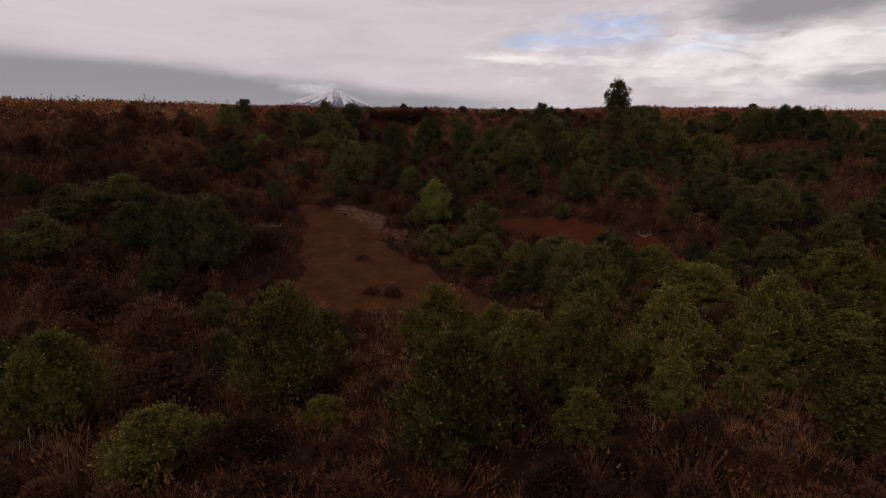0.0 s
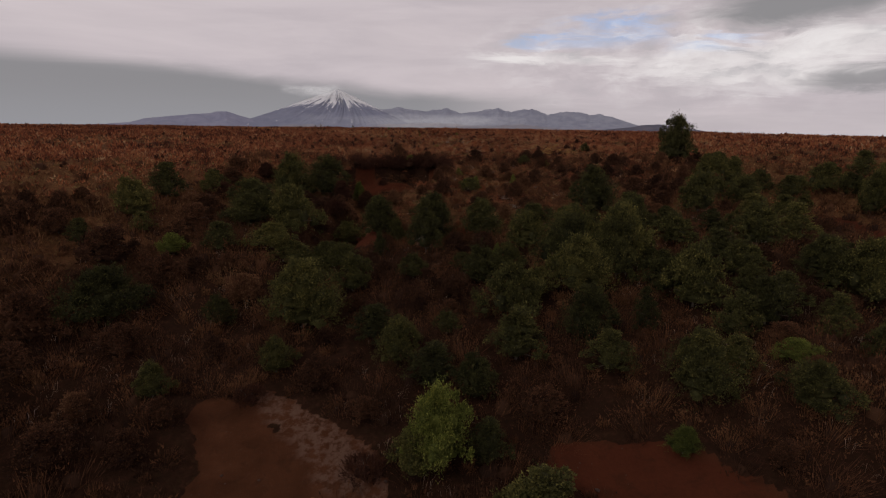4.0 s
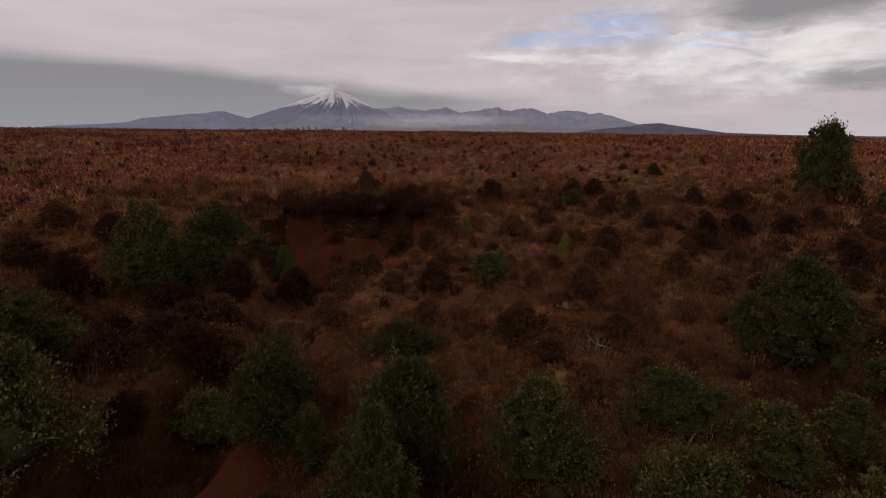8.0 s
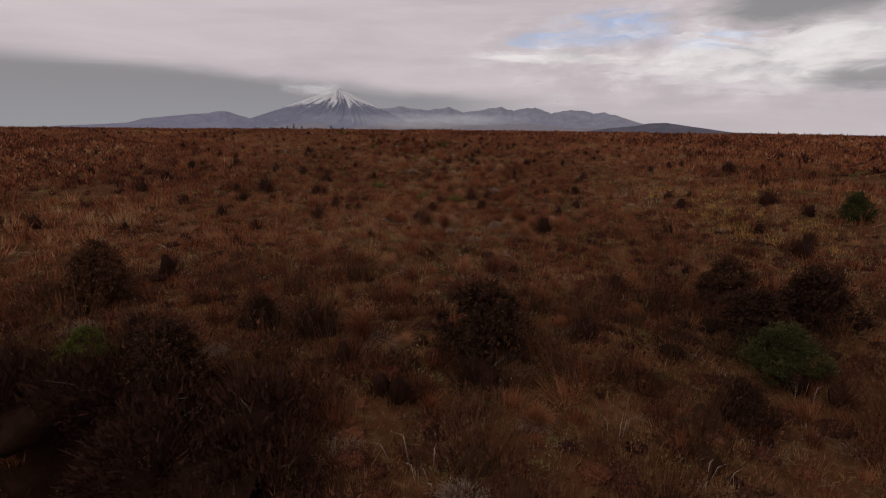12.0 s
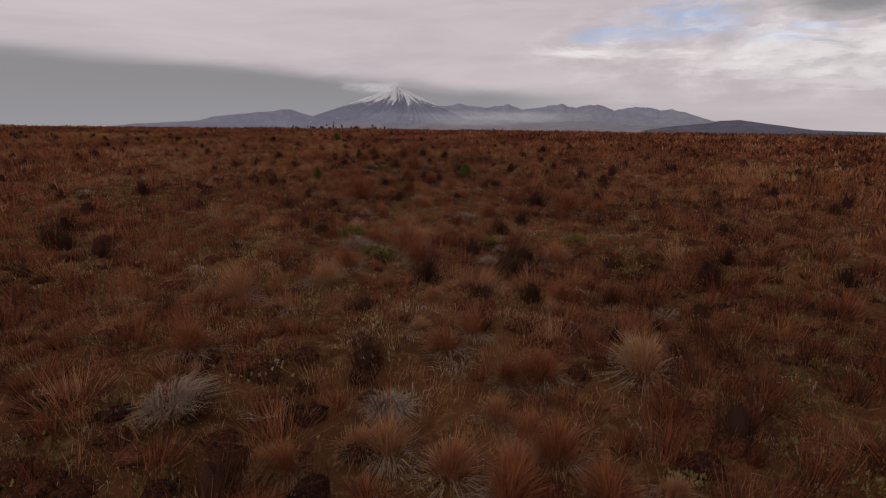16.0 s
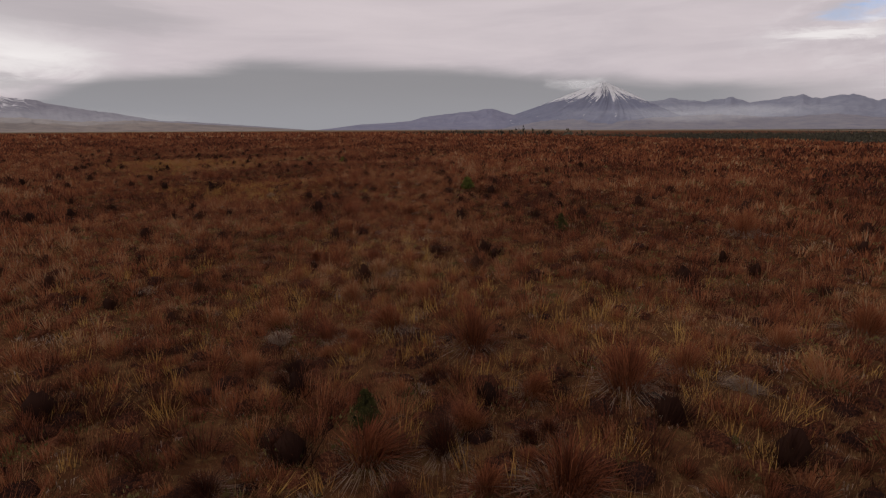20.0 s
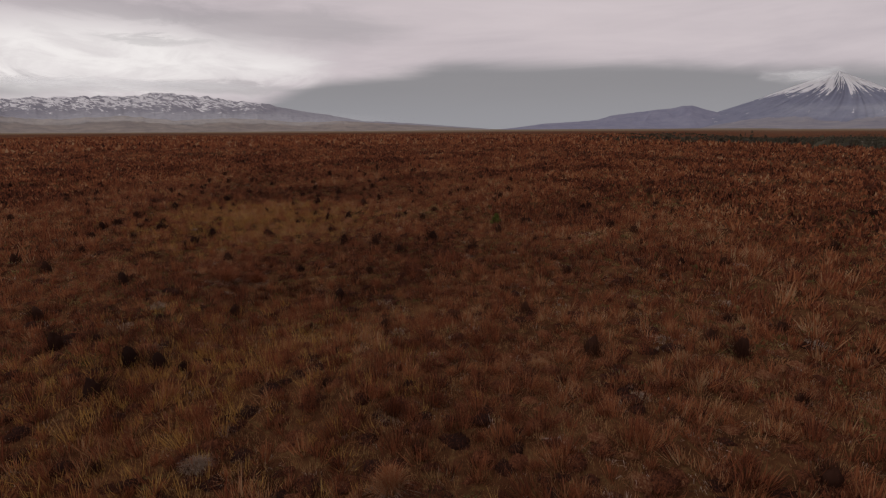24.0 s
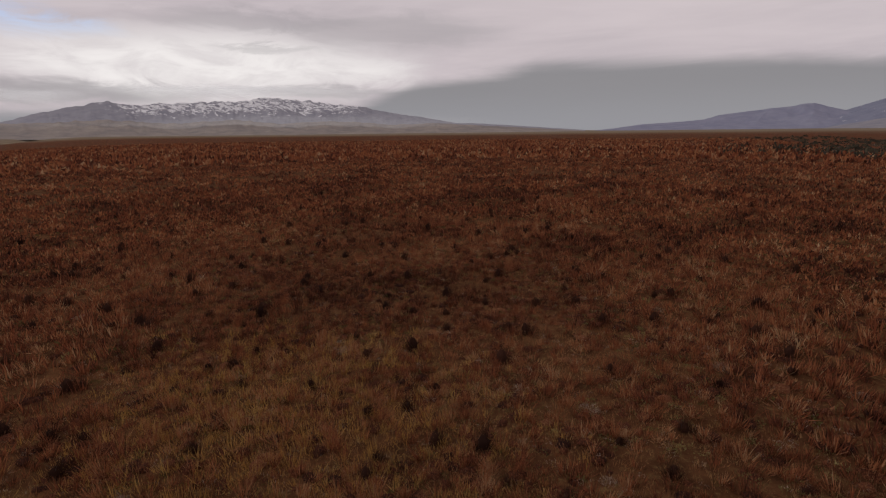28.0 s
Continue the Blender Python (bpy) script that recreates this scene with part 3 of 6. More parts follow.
# ---- mountains and hills round the plain ----
def ridge_backdrop(name, label, eye, profile, far, mat, front=900, seed=0, crag=0.05, base_z=0.0, category="mountain", ribs=0.5, snowy=None):
    """A range whose skyline follows a few summits (azimuth, height angle) seen over the plain, with spurs down its near side."""
    az0, az1 = profile[0][0], profile[-1][0]
    az = np.linspace(az0, az1, int((az1 - az0) / 0.09) + 2)
    sky = np.interp(az, [p[0] for p in profile], [p[1] for p in profile])
    sky = sky * (1 + (fbm(az * 1.6, az * 0 + seed, seed, 4) - 0.5) * crag * 2.2)
    top_z = eye[2] + np.tan(np.radians(sky)) * far
    rows_n = 30
    u = np.linspace(0, 1, rows_n)
    r = np.where(u < 0.8, far - front * (1 - u / 0.8), far + (u - 0.8) / 0.2 * 260)
    A, R = np.meshgrid(np.radians(az), r, indexing="ij")
    rise = np.where(u < 0.8, (u / 0.8) ** 1.7, 1 - (np.maximum(u - 0.8, 0) / 0.2) ** 1.5)
    Z = base_z + (top_z[:, None] - base_z) * rise[None]
    spur = 1 - np.abs(2 * fbm(np.degrees(A) * 0.42 + R * 0.0022, R * 0.0035 - np.degrees(A) * 0.1, seed + 9, 5) - 1)
    Z = Z + (spur - 0.75) * (top_z[:, None] - base_z) * ribs * (rise * (1 - rise) * 2.6)[None]
    X, Y = eye[0] + np.sin(A) * R, eye[1] + np.cos(A) * R
    me = raw_mesh(name, np.stack([X, Y, Z], -1).reshape(-1, 3), grid_faces(len(az), rows_n), mat, smooth=True,
                  tone=None if snowy is None else np.repeat(np.interp(az, snowy, (0, 1, 1, 0)), rows_n))
    return tagged(new(name, me), label, category, kind="structure")


EYE_A, EYE_B = (-0.3, 43.0, 6.9), (-17.0, 147.0, 12.2)
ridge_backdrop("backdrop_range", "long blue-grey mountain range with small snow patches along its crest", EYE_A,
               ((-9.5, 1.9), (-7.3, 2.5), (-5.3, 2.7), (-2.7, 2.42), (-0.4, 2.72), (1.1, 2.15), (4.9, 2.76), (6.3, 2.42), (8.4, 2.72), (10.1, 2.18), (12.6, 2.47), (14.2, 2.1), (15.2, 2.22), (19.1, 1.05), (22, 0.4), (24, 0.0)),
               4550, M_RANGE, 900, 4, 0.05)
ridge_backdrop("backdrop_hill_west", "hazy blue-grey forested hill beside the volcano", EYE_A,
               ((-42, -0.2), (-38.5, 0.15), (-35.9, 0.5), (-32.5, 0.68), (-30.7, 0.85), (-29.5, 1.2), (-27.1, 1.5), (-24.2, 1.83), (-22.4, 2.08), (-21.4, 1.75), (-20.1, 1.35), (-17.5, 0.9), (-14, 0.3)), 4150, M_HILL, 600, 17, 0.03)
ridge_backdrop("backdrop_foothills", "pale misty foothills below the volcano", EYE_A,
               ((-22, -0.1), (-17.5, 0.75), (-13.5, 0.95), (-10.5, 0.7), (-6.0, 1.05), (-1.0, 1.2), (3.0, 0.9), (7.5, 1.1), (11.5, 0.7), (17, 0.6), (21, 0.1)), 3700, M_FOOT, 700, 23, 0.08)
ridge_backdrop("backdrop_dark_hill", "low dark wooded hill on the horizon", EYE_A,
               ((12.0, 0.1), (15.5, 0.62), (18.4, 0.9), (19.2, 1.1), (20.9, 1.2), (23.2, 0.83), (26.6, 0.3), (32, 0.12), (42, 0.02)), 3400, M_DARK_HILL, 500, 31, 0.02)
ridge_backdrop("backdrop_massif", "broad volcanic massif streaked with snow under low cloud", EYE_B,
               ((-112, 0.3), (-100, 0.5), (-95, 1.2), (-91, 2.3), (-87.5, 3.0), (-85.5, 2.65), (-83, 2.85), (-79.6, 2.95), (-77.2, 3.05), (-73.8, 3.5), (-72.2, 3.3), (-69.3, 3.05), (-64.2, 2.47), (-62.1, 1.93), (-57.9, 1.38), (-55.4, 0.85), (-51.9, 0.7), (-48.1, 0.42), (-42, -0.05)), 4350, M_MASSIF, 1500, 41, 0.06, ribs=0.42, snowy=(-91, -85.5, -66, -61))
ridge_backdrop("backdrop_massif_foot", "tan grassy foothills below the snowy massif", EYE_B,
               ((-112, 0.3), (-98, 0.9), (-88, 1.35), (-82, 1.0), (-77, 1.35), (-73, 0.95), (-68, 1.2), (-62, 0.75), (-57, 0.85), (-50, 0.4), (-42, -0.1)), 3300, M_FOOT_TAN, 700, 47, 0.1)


def volcano(top, foot, height):
    """A steep cone with ribs of lava running down it and snow lying in the runnels between."""
    n, m = 720, 46
    ang = np.linspace(0, 2 * math.pi, n)
    u = np.linspace(0, 1, m) ** 0.8
    A, U = np.meshgrid(ang, u, indexing="ij")
    wide_a = 1 + 0.14 * np.cos(A - math.pi)
    rib = np.abs(2 * fbm(np.cos(A) * 24 + 40 + U * 6, np.sin(A) * 24 + U * 4 + 40, 61, 4) - 1)
    rib = np.clip(rib * 2.2, 0, 1)
    H = height * (1 - U) ** 1.22 + 20 * (0.5 - rib) * np.minimum(U * 5, 1) * (1 - U) ** 0.5
    H = H - 14 * np.exp(-(U / 0.03) ** 2) * (np.cos(A * 2 + 0.6) > -0.2)
    X, Y = top[0] + np.cos(A) * U * foot * wide_a, top[1] + np.sin(A) * U * foot
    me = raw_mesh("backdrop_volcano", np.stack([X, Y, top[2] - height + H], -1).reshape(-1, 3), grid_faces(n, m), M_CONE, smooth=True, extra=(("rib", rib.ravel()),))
    tagged(new("backdrop_volcano", me), "steep volcanic cone with snow streaks down its flanks and cloud at the summit", "volcano", kind="structure")


volcano((-878, 4320, 345), 900, 330)


def cloud_bank(name, label, eye, az, el, far, wide, tall, seed, dense=1.0):
    """A thin curved bank of cloud, lumpy, with ragged edges."""
    a = np.radians(az + np.linspace(-1, 1, 60) * wide)
    e = np.radians(el + np.linspace(-1, 1, 24) * tall)
    A, E = np.meshgrid(a, e, indexing="ij")
    u, v = np.meshgrid(np.linspace(-1, 1, 60), np.linspace(-1, 1, 24), indexing="ij")
    r = np.hypot(u, v) + (fbm(u * 2.4 + seed, v * 1.6, seed, 4) - 0.5) * 0.9
    tone = (1 - step(r, 0.15, 0.95)) * dense * (1 - step(np.maximum(np.abs(u), np.abs(v)), 0.8, 1.0))
    R = far - 60 * (1 - np.clip(np.hypot(u, v), 0, 1) ** 2) - 30 * fbm(u * 3, v * 3, seed + 2)
    V = np.stack([eye[0] + np.sin(A) * np.cos(E) * R, eye[1] + np.cos(A) * np.cos(E) * R, eye[2] + np.sin(E) * R], -1)
    ob = new(name, raw_mesh(name, V.reshape(-1, 3), grid_faces(60, 24), M_CLOUD, tone=tone.ravel(), smooth=True))
    return tagged(ob, label, "cloud", kind="structure")


cloud_bank("backdrop_summit_cloud", "wisp of pale cloud over the volcano's summit", EYE_A, -13.6, 4.2, 3300, 4.0, 0.8, 3, 1.0)
cloud_bank("backdrop_mist", "pale mist lying over the foothills", EYE_A, -4.0, 1.35, 3250, 14.0, 0.95, 8, 0.42)
# a faint glowing sheet added to imitate haze before the massif
cloud_bank("backdrop_massif_haze", "pale haze sheet along the massif's foot", EYE_B, -74.0, 0.9, 3200, 30.0, 1.1, 21, 0.22)
cloud_bank("backdrop_massif_cloud", "low cloud along the massif's snowy crest", EYE_B, -77.0, 4.05, 3000, 14.0, 0.85, 12, 1.0)
cloud_bank("backdrop_massif_cloud_west", "low cloud hiding the end of the massif", EYE_B, -93.0, 3.3, 3000, 6.0, 0.8, 15, 0.9)

# ---- plants ----
def part(name, me, parent, label=""):
    ob = new(name, me)
    ob.parent = parent
    return tagged(ob, label)


def blades(rng, P, tone, n, height, reach, width, bend=True, droop=0.0, core=0.7):
    """Grass blades for tufts at P: verts, triangles and a tone for each vertex."""
    N = len(P)
    k = N * n
    root = np.repeat(P, n, 0)
    h, r, t = np.repeat(height, n), np.repeat(reach, n), np.repeat(tone, n)
    a = rng.uniform(0, 2 * math.pi, k)
    rho = np.sqrt(rng.uniform(0, 1, k))
    fwd = np.stack([np.cos(a), np.sin(a)], 1)
    b = root.copy()
    b[:, :2] += fwd * (r * core * rho)[:, None]
    hb = h * rng.uniform(0.5, 1.1, k) * (1 - 0.55 * rho ** 2)
    blown = np.repeat(rng.normal(0, 0.2, (N, 2)), n, 0) + rng.normal(0, 0.17, (k, 2))
    tip = b.copy()
    tip[:, :2] += fwd * (r * (1.05 - core) * rho * (1 + 1.4 * droop))[:, None] + blown * h[:, None]
    tip[:, 2] += hb * (1 - droop)
    sa = a + math.pi / 2 + rng.normal(0, 0.6, k)
    side = np.stack([np.cos(sa), np.sin(sa), np.zeros(k)], 1) * (width * rng.uniform(0.7, 1.3, k))[:, None]
    t = np.clip(t + rng.normal(0, 0.05, k), 0, 1)
    b[:, 2] -= 0.04
    i = np.arange(k)
    if not bend:
        V = np.stack([b - side, b + side, tip], 1).reshape(-1, 3)
        return V, np.stack([3 * i, 3 * i + 1, 3 * i + 2], 1), np.repeat(t, 3)
    m = b + (tip - b) * np.array([0.3, 0.3, 0.0])
    m[:, 2] = root[:, 2] + hb * (0.62 if droop == 0 else 0.75 - 0.3 * droop)
    V = np.stack([b, m - side, m + side, tip], 1).reshape(-1, 3)
    q = 4 * i
    return V, np.concatenate([np.stack([q, q + 2, q + 1], 1), np.stack([q + 1, q + 2, q + 3], 1)]), np.repeat(t, 4)


def dome_leaves(rng, P, tone, n, radius, height, size, lumps=0.25, low=0.0, slim=0.34):
    """Small pointed leaves and twig ends over uneven domes."""
    N = len(P)
    k = N * n
    c = np.repeat(P, n, 0)
    R, H, t = np.repeat(radius, n), np.repeat(height, n), np.repeat(tone, n)
    a = rng.uniform(0, 2 * math.pi, k)
    s = rng.uniform(low, 1, k)
    cs = np.sqrt(np.clip(1 - s * s, 0, 1))
    ph = np.repeat(rng.uniform(0, 6.28, N), n)
    f = (1 - rng.uniform(0, 1, k) ** 2.2 * 0.4) * (1 + lumps * np.sin(a * 3 + ph) * cs + lumps * 0.7 * np.sin(a * 7 + s * 6 + ph * 2))
    d = np.stack([np.cos(a) * cs, np.sin(a) * cs, s], 1)
    p = c + d * np.stack([R * f, R * f, H * f], 1)
    up = d * rng.uniform(0.2, 0.9, (k, 1)) + rng.normal(0, 0.4, (k, 3)) + np.array([0, 0, 0.8])
    up /= np.linalg.norm(up, axis=1)[:, None]
    sd = np.cross(up, rng.normal(0, 1, (k, 3)))
    sd /= np.linalg.norm(sd, axis=1)[:, None] + 1e-9
    L = size * rng.uniform(0.6, 1.4, k)[:, None]
    V = np.stack([p - sd * L * slim, p + sd * L * slim, p + up * L], 1).reshape(-1, 3)
    i = 3 * np.arange(k)
    return V, np.stack([i, i + 1, i + 2], 1), np.repeat(np.clip(t + rng.normal(0, 0.07, k), 0, 1), 3)


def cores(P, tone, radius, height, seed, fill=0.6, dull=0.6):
    """Lumpy closed mounds of twigs inside the domes of leaves; dull lowers their tone, as shade put into the colour."""
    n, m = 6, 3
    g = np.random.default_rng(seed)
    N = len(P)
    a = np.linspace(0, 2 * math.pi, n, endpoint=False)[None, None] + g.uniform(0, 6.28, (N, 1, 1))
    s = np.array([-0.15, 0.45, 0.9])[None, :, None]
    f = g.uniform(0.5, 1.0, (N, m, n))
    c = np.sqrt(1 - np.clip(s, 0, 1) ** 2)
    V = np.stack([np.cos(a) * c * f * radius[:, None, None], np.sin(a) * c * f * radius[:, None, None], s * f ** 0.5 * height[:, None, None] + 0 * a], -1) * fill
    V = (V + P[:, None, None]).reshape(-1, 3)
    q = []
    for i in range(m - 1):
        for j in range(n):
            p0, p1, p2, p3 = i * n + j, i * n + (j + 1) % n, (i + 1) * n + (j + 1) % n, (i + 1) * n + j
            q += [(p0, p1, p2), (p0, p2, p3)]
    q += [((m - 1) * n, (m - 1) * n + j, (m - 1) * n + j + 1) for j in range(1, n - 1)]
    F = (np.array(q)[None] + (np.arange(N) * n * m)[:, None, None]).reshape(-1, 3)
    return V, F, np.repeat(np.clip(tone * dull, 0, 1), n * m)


def brush(rng, P, tone, n, height, reach, width, bend=True, flare=1.0, foot=0.3):
    """Tussocks: stiff blades that rise close together from a narrow foot and lean out in a fountain."""
    N = len(P)
    k = N * n
    root = np.repeat(P, n, 0)
    h, r, t = np.repeat(height, n), np.repeat(reach, n), np.repeat(tone, n)
    a = rng.uniform(0, 2 * math.pi, k)
    rho = rng.uniform(0, 1, k) ** 0.62
    ph = np.repeat(rng.uniform(0, 6.28, (N, 2)), n, 0)
    r = r * (1 + 0.22 * np.sin(a * 2 + ph[:, 0]) + 0.16 * np.sin(a * 5 + ph[:, 1]))
    fwd = np.stack([np.cos(a), np.sin(a)], 1)
    b = root.copy()
    b[:, :2] += fwd * (r * foot * rho)[:, None]
    b[:, 2] -= 0.04
    hb = h * rng.uniform(0.45, 1.1, k) * (1 - 0.55 * rho ** 2.2)
    wind = np.repeat(rng.normal(0, 0.14, (N, 2)), n, 0) + rng.normal(0, 0.16, (k, 2))
    tip = root.copy()
    tip[:, :2] += fwd * (r * flare * rho * rng.uniform(0.7, 1.2, k))[:, None] + wind * h[:, None]
    tip[:, 2] += hb
    sa = a + math.pi / 2 + rng.normal(0, 0.7, k)
    side = np.stack([np.cos(sa), np.sin(sa), rng.normal(0, 0.25, k)], 1) * (width * rng.uniform(0.7, 1.3, k))[:, None]
    t = np.clip(t + rng.normal(0, 0.13, k), 0, 1)
    i = np.arange(k)
    if not bend:
        low = b + (tip - b) * 0.12
        V = np.stack([low - side, low + side, tip], 1).reshape(-1, 3)
        return V, np.stack([3 * i, 3 * i + 1, 3 * i + 2], 1), np.repeat(t, 3)
    m = b + (tip - b) * np.array([0.42, 0.42, 0.0])
    m[:, 2] = root[:, 2] + hb * 0.7
    V = np.stack([b, m - side, m + side, tip], 1).reshape(-1, 3)
    q = 4 * i
    return V, np.concatenate([np.stack([q, q + 2, q + 1], 1), np.stack([q + 1, q + 2, q + 3], 1)]), np.repeat(t, 4)


def shade_heart(P, tone, radius, height, seed):
    """The heart of a tuft, narrow at the foot and domed above, its tone cut down to paint inner shade."""
    n = 6
    g = np.random.default_rng(seed)
    N = len(P)
    a = np.linspace(0, 2 * math.pi, n, endpoint=False)[None, None] + g.uniform(0, 6.28, (N, 1, 1))
    wide = np.array([0.24, 0.36, 0.16])[None, :, None] * g.uniform(0.6, 1.2, (N, 3, n))
    lift = np.array([-0.05, 0.3, 0.5])[None, :, None] * g.uniform(0.75, 1.2, (N, 3, n))
    V = np.stack([np.cos(a) * wide * radius[:, None, None], np.sin(a) * wide * radius[:, None, None], lift * height[:, None, None]], -1)
    V = (V + P[:, None, None]).reshape(-1, 3)
    q = []
    for i in range(2):
        for j in range(n):
            p0, p1, p2, p3 = i * n + j, i * n + (j + 1) % n, (i + 1) * n + (j + 1) % n, (i + 1) * n + j
            q += [(p0, p1, p2), (p0, p2, p3)]
    q += [(2 * n, 2 * n + j, 2 * n + j + 1) for j in range(1, n - 1)]
    F = (np.array(q)[None] + (np.arange(N) * n * 3)[:, None, None]).reshape(-1, 3)
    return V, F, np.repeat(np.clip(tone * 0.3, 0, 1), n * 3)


def sprigs(rng, P, tone, many, per, radius, height, size, slim=0.22, spread=0.3, low=0.05):
    """Bushes made of many upright twig ends, each a little tuft of leaves, so that the dome is knobbly."""
    N = len(P)
    c = np.repeat(P, many, 0)
    R, H, t = np.repeat(radius, many), np.repeat(height, many), np.repeat(tone, many)
    a = rng.uniform(0, 2 * math.pi, N * many)
    s = rng.uniform(low, 1, N * many)
    cs = np.sqrt(np.clip(1 - s * s, 0, 1))
    f = rng.uniform(0.72, 1.08, N * many)
    d = np.stack([np.cos(a) * cs, np.sin(a) * cs, s], 1)
    Q = c + d * np.stack([R * f, R * f, H * f], 1)
    k = N * many * per
    Q, d2, Rq = np.repeat(Q, per, 0), np.repeat(d, per, 0), np.repeat(R, per)
    tone2 = np.repeat(np.clip(t + rng.normal(0, 0.12, N * many), 0, 1), per)
    p = Q + rng.normal(0, 1, (k, 3)) * (Rq * spread * 0.45)[:, None]
    up = d2 * 0.7 + rng.normal(0, 0.38, (k, 3)) + np.array([0, 0, 0.75])
    up /= np.linalg.norm(up, axis=1)[:, None]
    sd = np.cross(up, rng.normal(0, 1, (k, 3)))
    sd /= np.linalg.norm(sd, axis=1)[:, None] + 1e-9
    L = (size * rng.uniform(0.6, 1.4, k))[:, None]
    V = np.stack([p - sd * L * slim, p + sd * L * slim, p + up * L], 1).reshape(-1, 3)
    i = 3 * np.arange(k)
    return V, np.stack([i, i + 1, i + 2], 1), np.repeat(np.clip(tone2 + rng.normal(0, 0.08, k), 0, 1), 3)


def joined(pieces):
    V, F, T, off = [], [], [], 0
    for v, f, t in pieces:
        V.append(v), F.append(f + off), T.append(t)
        off += len(v)
    return np.concatenate(V), np.concatenate(F), np.concatenate(T)


def stuff(name, label, category, mat, pieces):
    V, F, T = joined([p for p in pieces if len(p[0])])
    return tagged(new(name, raw_mesh(name, V, F, mat, tone=T)), label, category, kind="stuff")


def scatter(rng, x0, x1, y0, y1, per_m2):
    """Places over a field, evenly strewn but never in rows."""
    s = 1 / math.sqrt(per_m2)
    X, Y = np.meshgrid(np.arange(x0, x1, s), np.arange(y0, y1, s), indexing="ij")
    X, Y = X.ravel(), Y.ravel()
    return X + rng.uniform(-0.62, 0.62, X.shape) * s, Y + rng.uniform(-0.62, 0.62, X.shape) * s


def plain_share(x, y):
    """1 on the open plain, 0 down in the gully."""
    west = np.clip(-x - 9, 0, 30)
    grassy = 0.9 * np.exp(-(((x - 3) / 8) ** 2 + ((y - 64.5) / 8) ** 2))
    return np.maximum(grassy, step(y + 0.62 * west * step(y, 8, 24) + (fbm(x * 0.1, y * 0.1, 77) - 0.5) * 14 - 0.1 * np.clip(x, 0, 60), 61, 84))


def on_land(x, y, lift=0.0):
    return np.stack([x, y, land(x, y) + lift], 1)


rng = np.random.default_rng(7)


def golden(x, y):
    """Where the grass of the plain is drier and golden; the patch about (-9, 135) is put in to lighten it."""
    return 1.2 * np.exp(-(((x + 50.5) / 7.5) ** 2 + ((y - 162) / 6.5) ** 2)) + 0.9 * np.exp(-(((x + 29) / 6) ** 2 + ((y - 151) / 5) ** 2)) + 0.42 * np.exp(-(((x + 9) / 12) ** 2 + ((y - 135) / 9) ** 2)) + 0.35 * np.exp(-(((x - 14) / 6) ** 2 + ((y - 92) / 9) ** 2))


def mixed(P):
    """Tones of tussocks: most are rusty, some nearly dead and dark, in patches, some golden."""
    n = len(P)
    dark = 0.2 + 0.45 * step(fbm(P[:, 0] * 0.13, P[:, 1] * 0.13, 44), 0.46, 0.68)
    return np.clip(np.where(rng.uniform(0, 1, n) < dark, rng.normal(0.05, 0.1, n), rng.normal(0.47, 0.24, n)), 0, 1)


def seen_side(x, y):
    """The ground ahead of the flight: the rest lies behind it and stays plain."""
    return (x < 0.9 * y + 20) & ((x > -0.9 * y - 20) | (y > 108))


# -- tussocks: those beside the line of flight are things of their own --
def clear_of(x, y, spots, gap):
    """True where no plant placed by name stands."""
    ok = np.ones(len(x), bool)
    for q in spots:
        ok &= np.hypot(x - q[0], y - q[1]) > q[2] + gap
    return ok


# plants of the plain that stand out: (x, y, half width)
BUSH_NEAR = ((0.7, 88.8, 0.62), (3.1, 93.3, 0.47), (7.9, 94.7, 0.34), (-3.0, 91.9, 0.34), (-5.5, 100.6, 0.5), (4.8, 105.6, 0.32), (3.1, 108.7, 0.55), (10.2, 103.8, 0.44), (-8.5, 95.5, 0.52), (-8.0, 97.2, 0.7),
             (-6.3, 106.8, 0.3), (0.8, 106.0, 0.3), (1.5, 107.9, 0.4), (2.7, 106.8, 0.44), (3.6, 107.0, 0.34), (5.6, 105.3, 0.3), (-2.4, 105.5, 0.25), (1.3, 104.3, 0.36), (0.5, 89.9, 0.37), (-3.6, 83.9, 0.32), (5.0, 87.3, 0.5), (15.3, 92.2, 0.75),
             (19.3, 103.8, 0.68), (-1.1, 79.5, 0.7), (2.4, 78.1, 0.72), (4.6, 79.7, 0.46), (16.2, 83.9, 0.36), (2.8, 97.5, 0.37), (8.4, 98.2, 0.37), (11.7, 93.8, 0.46), (12.4, 80.2, 0.42))
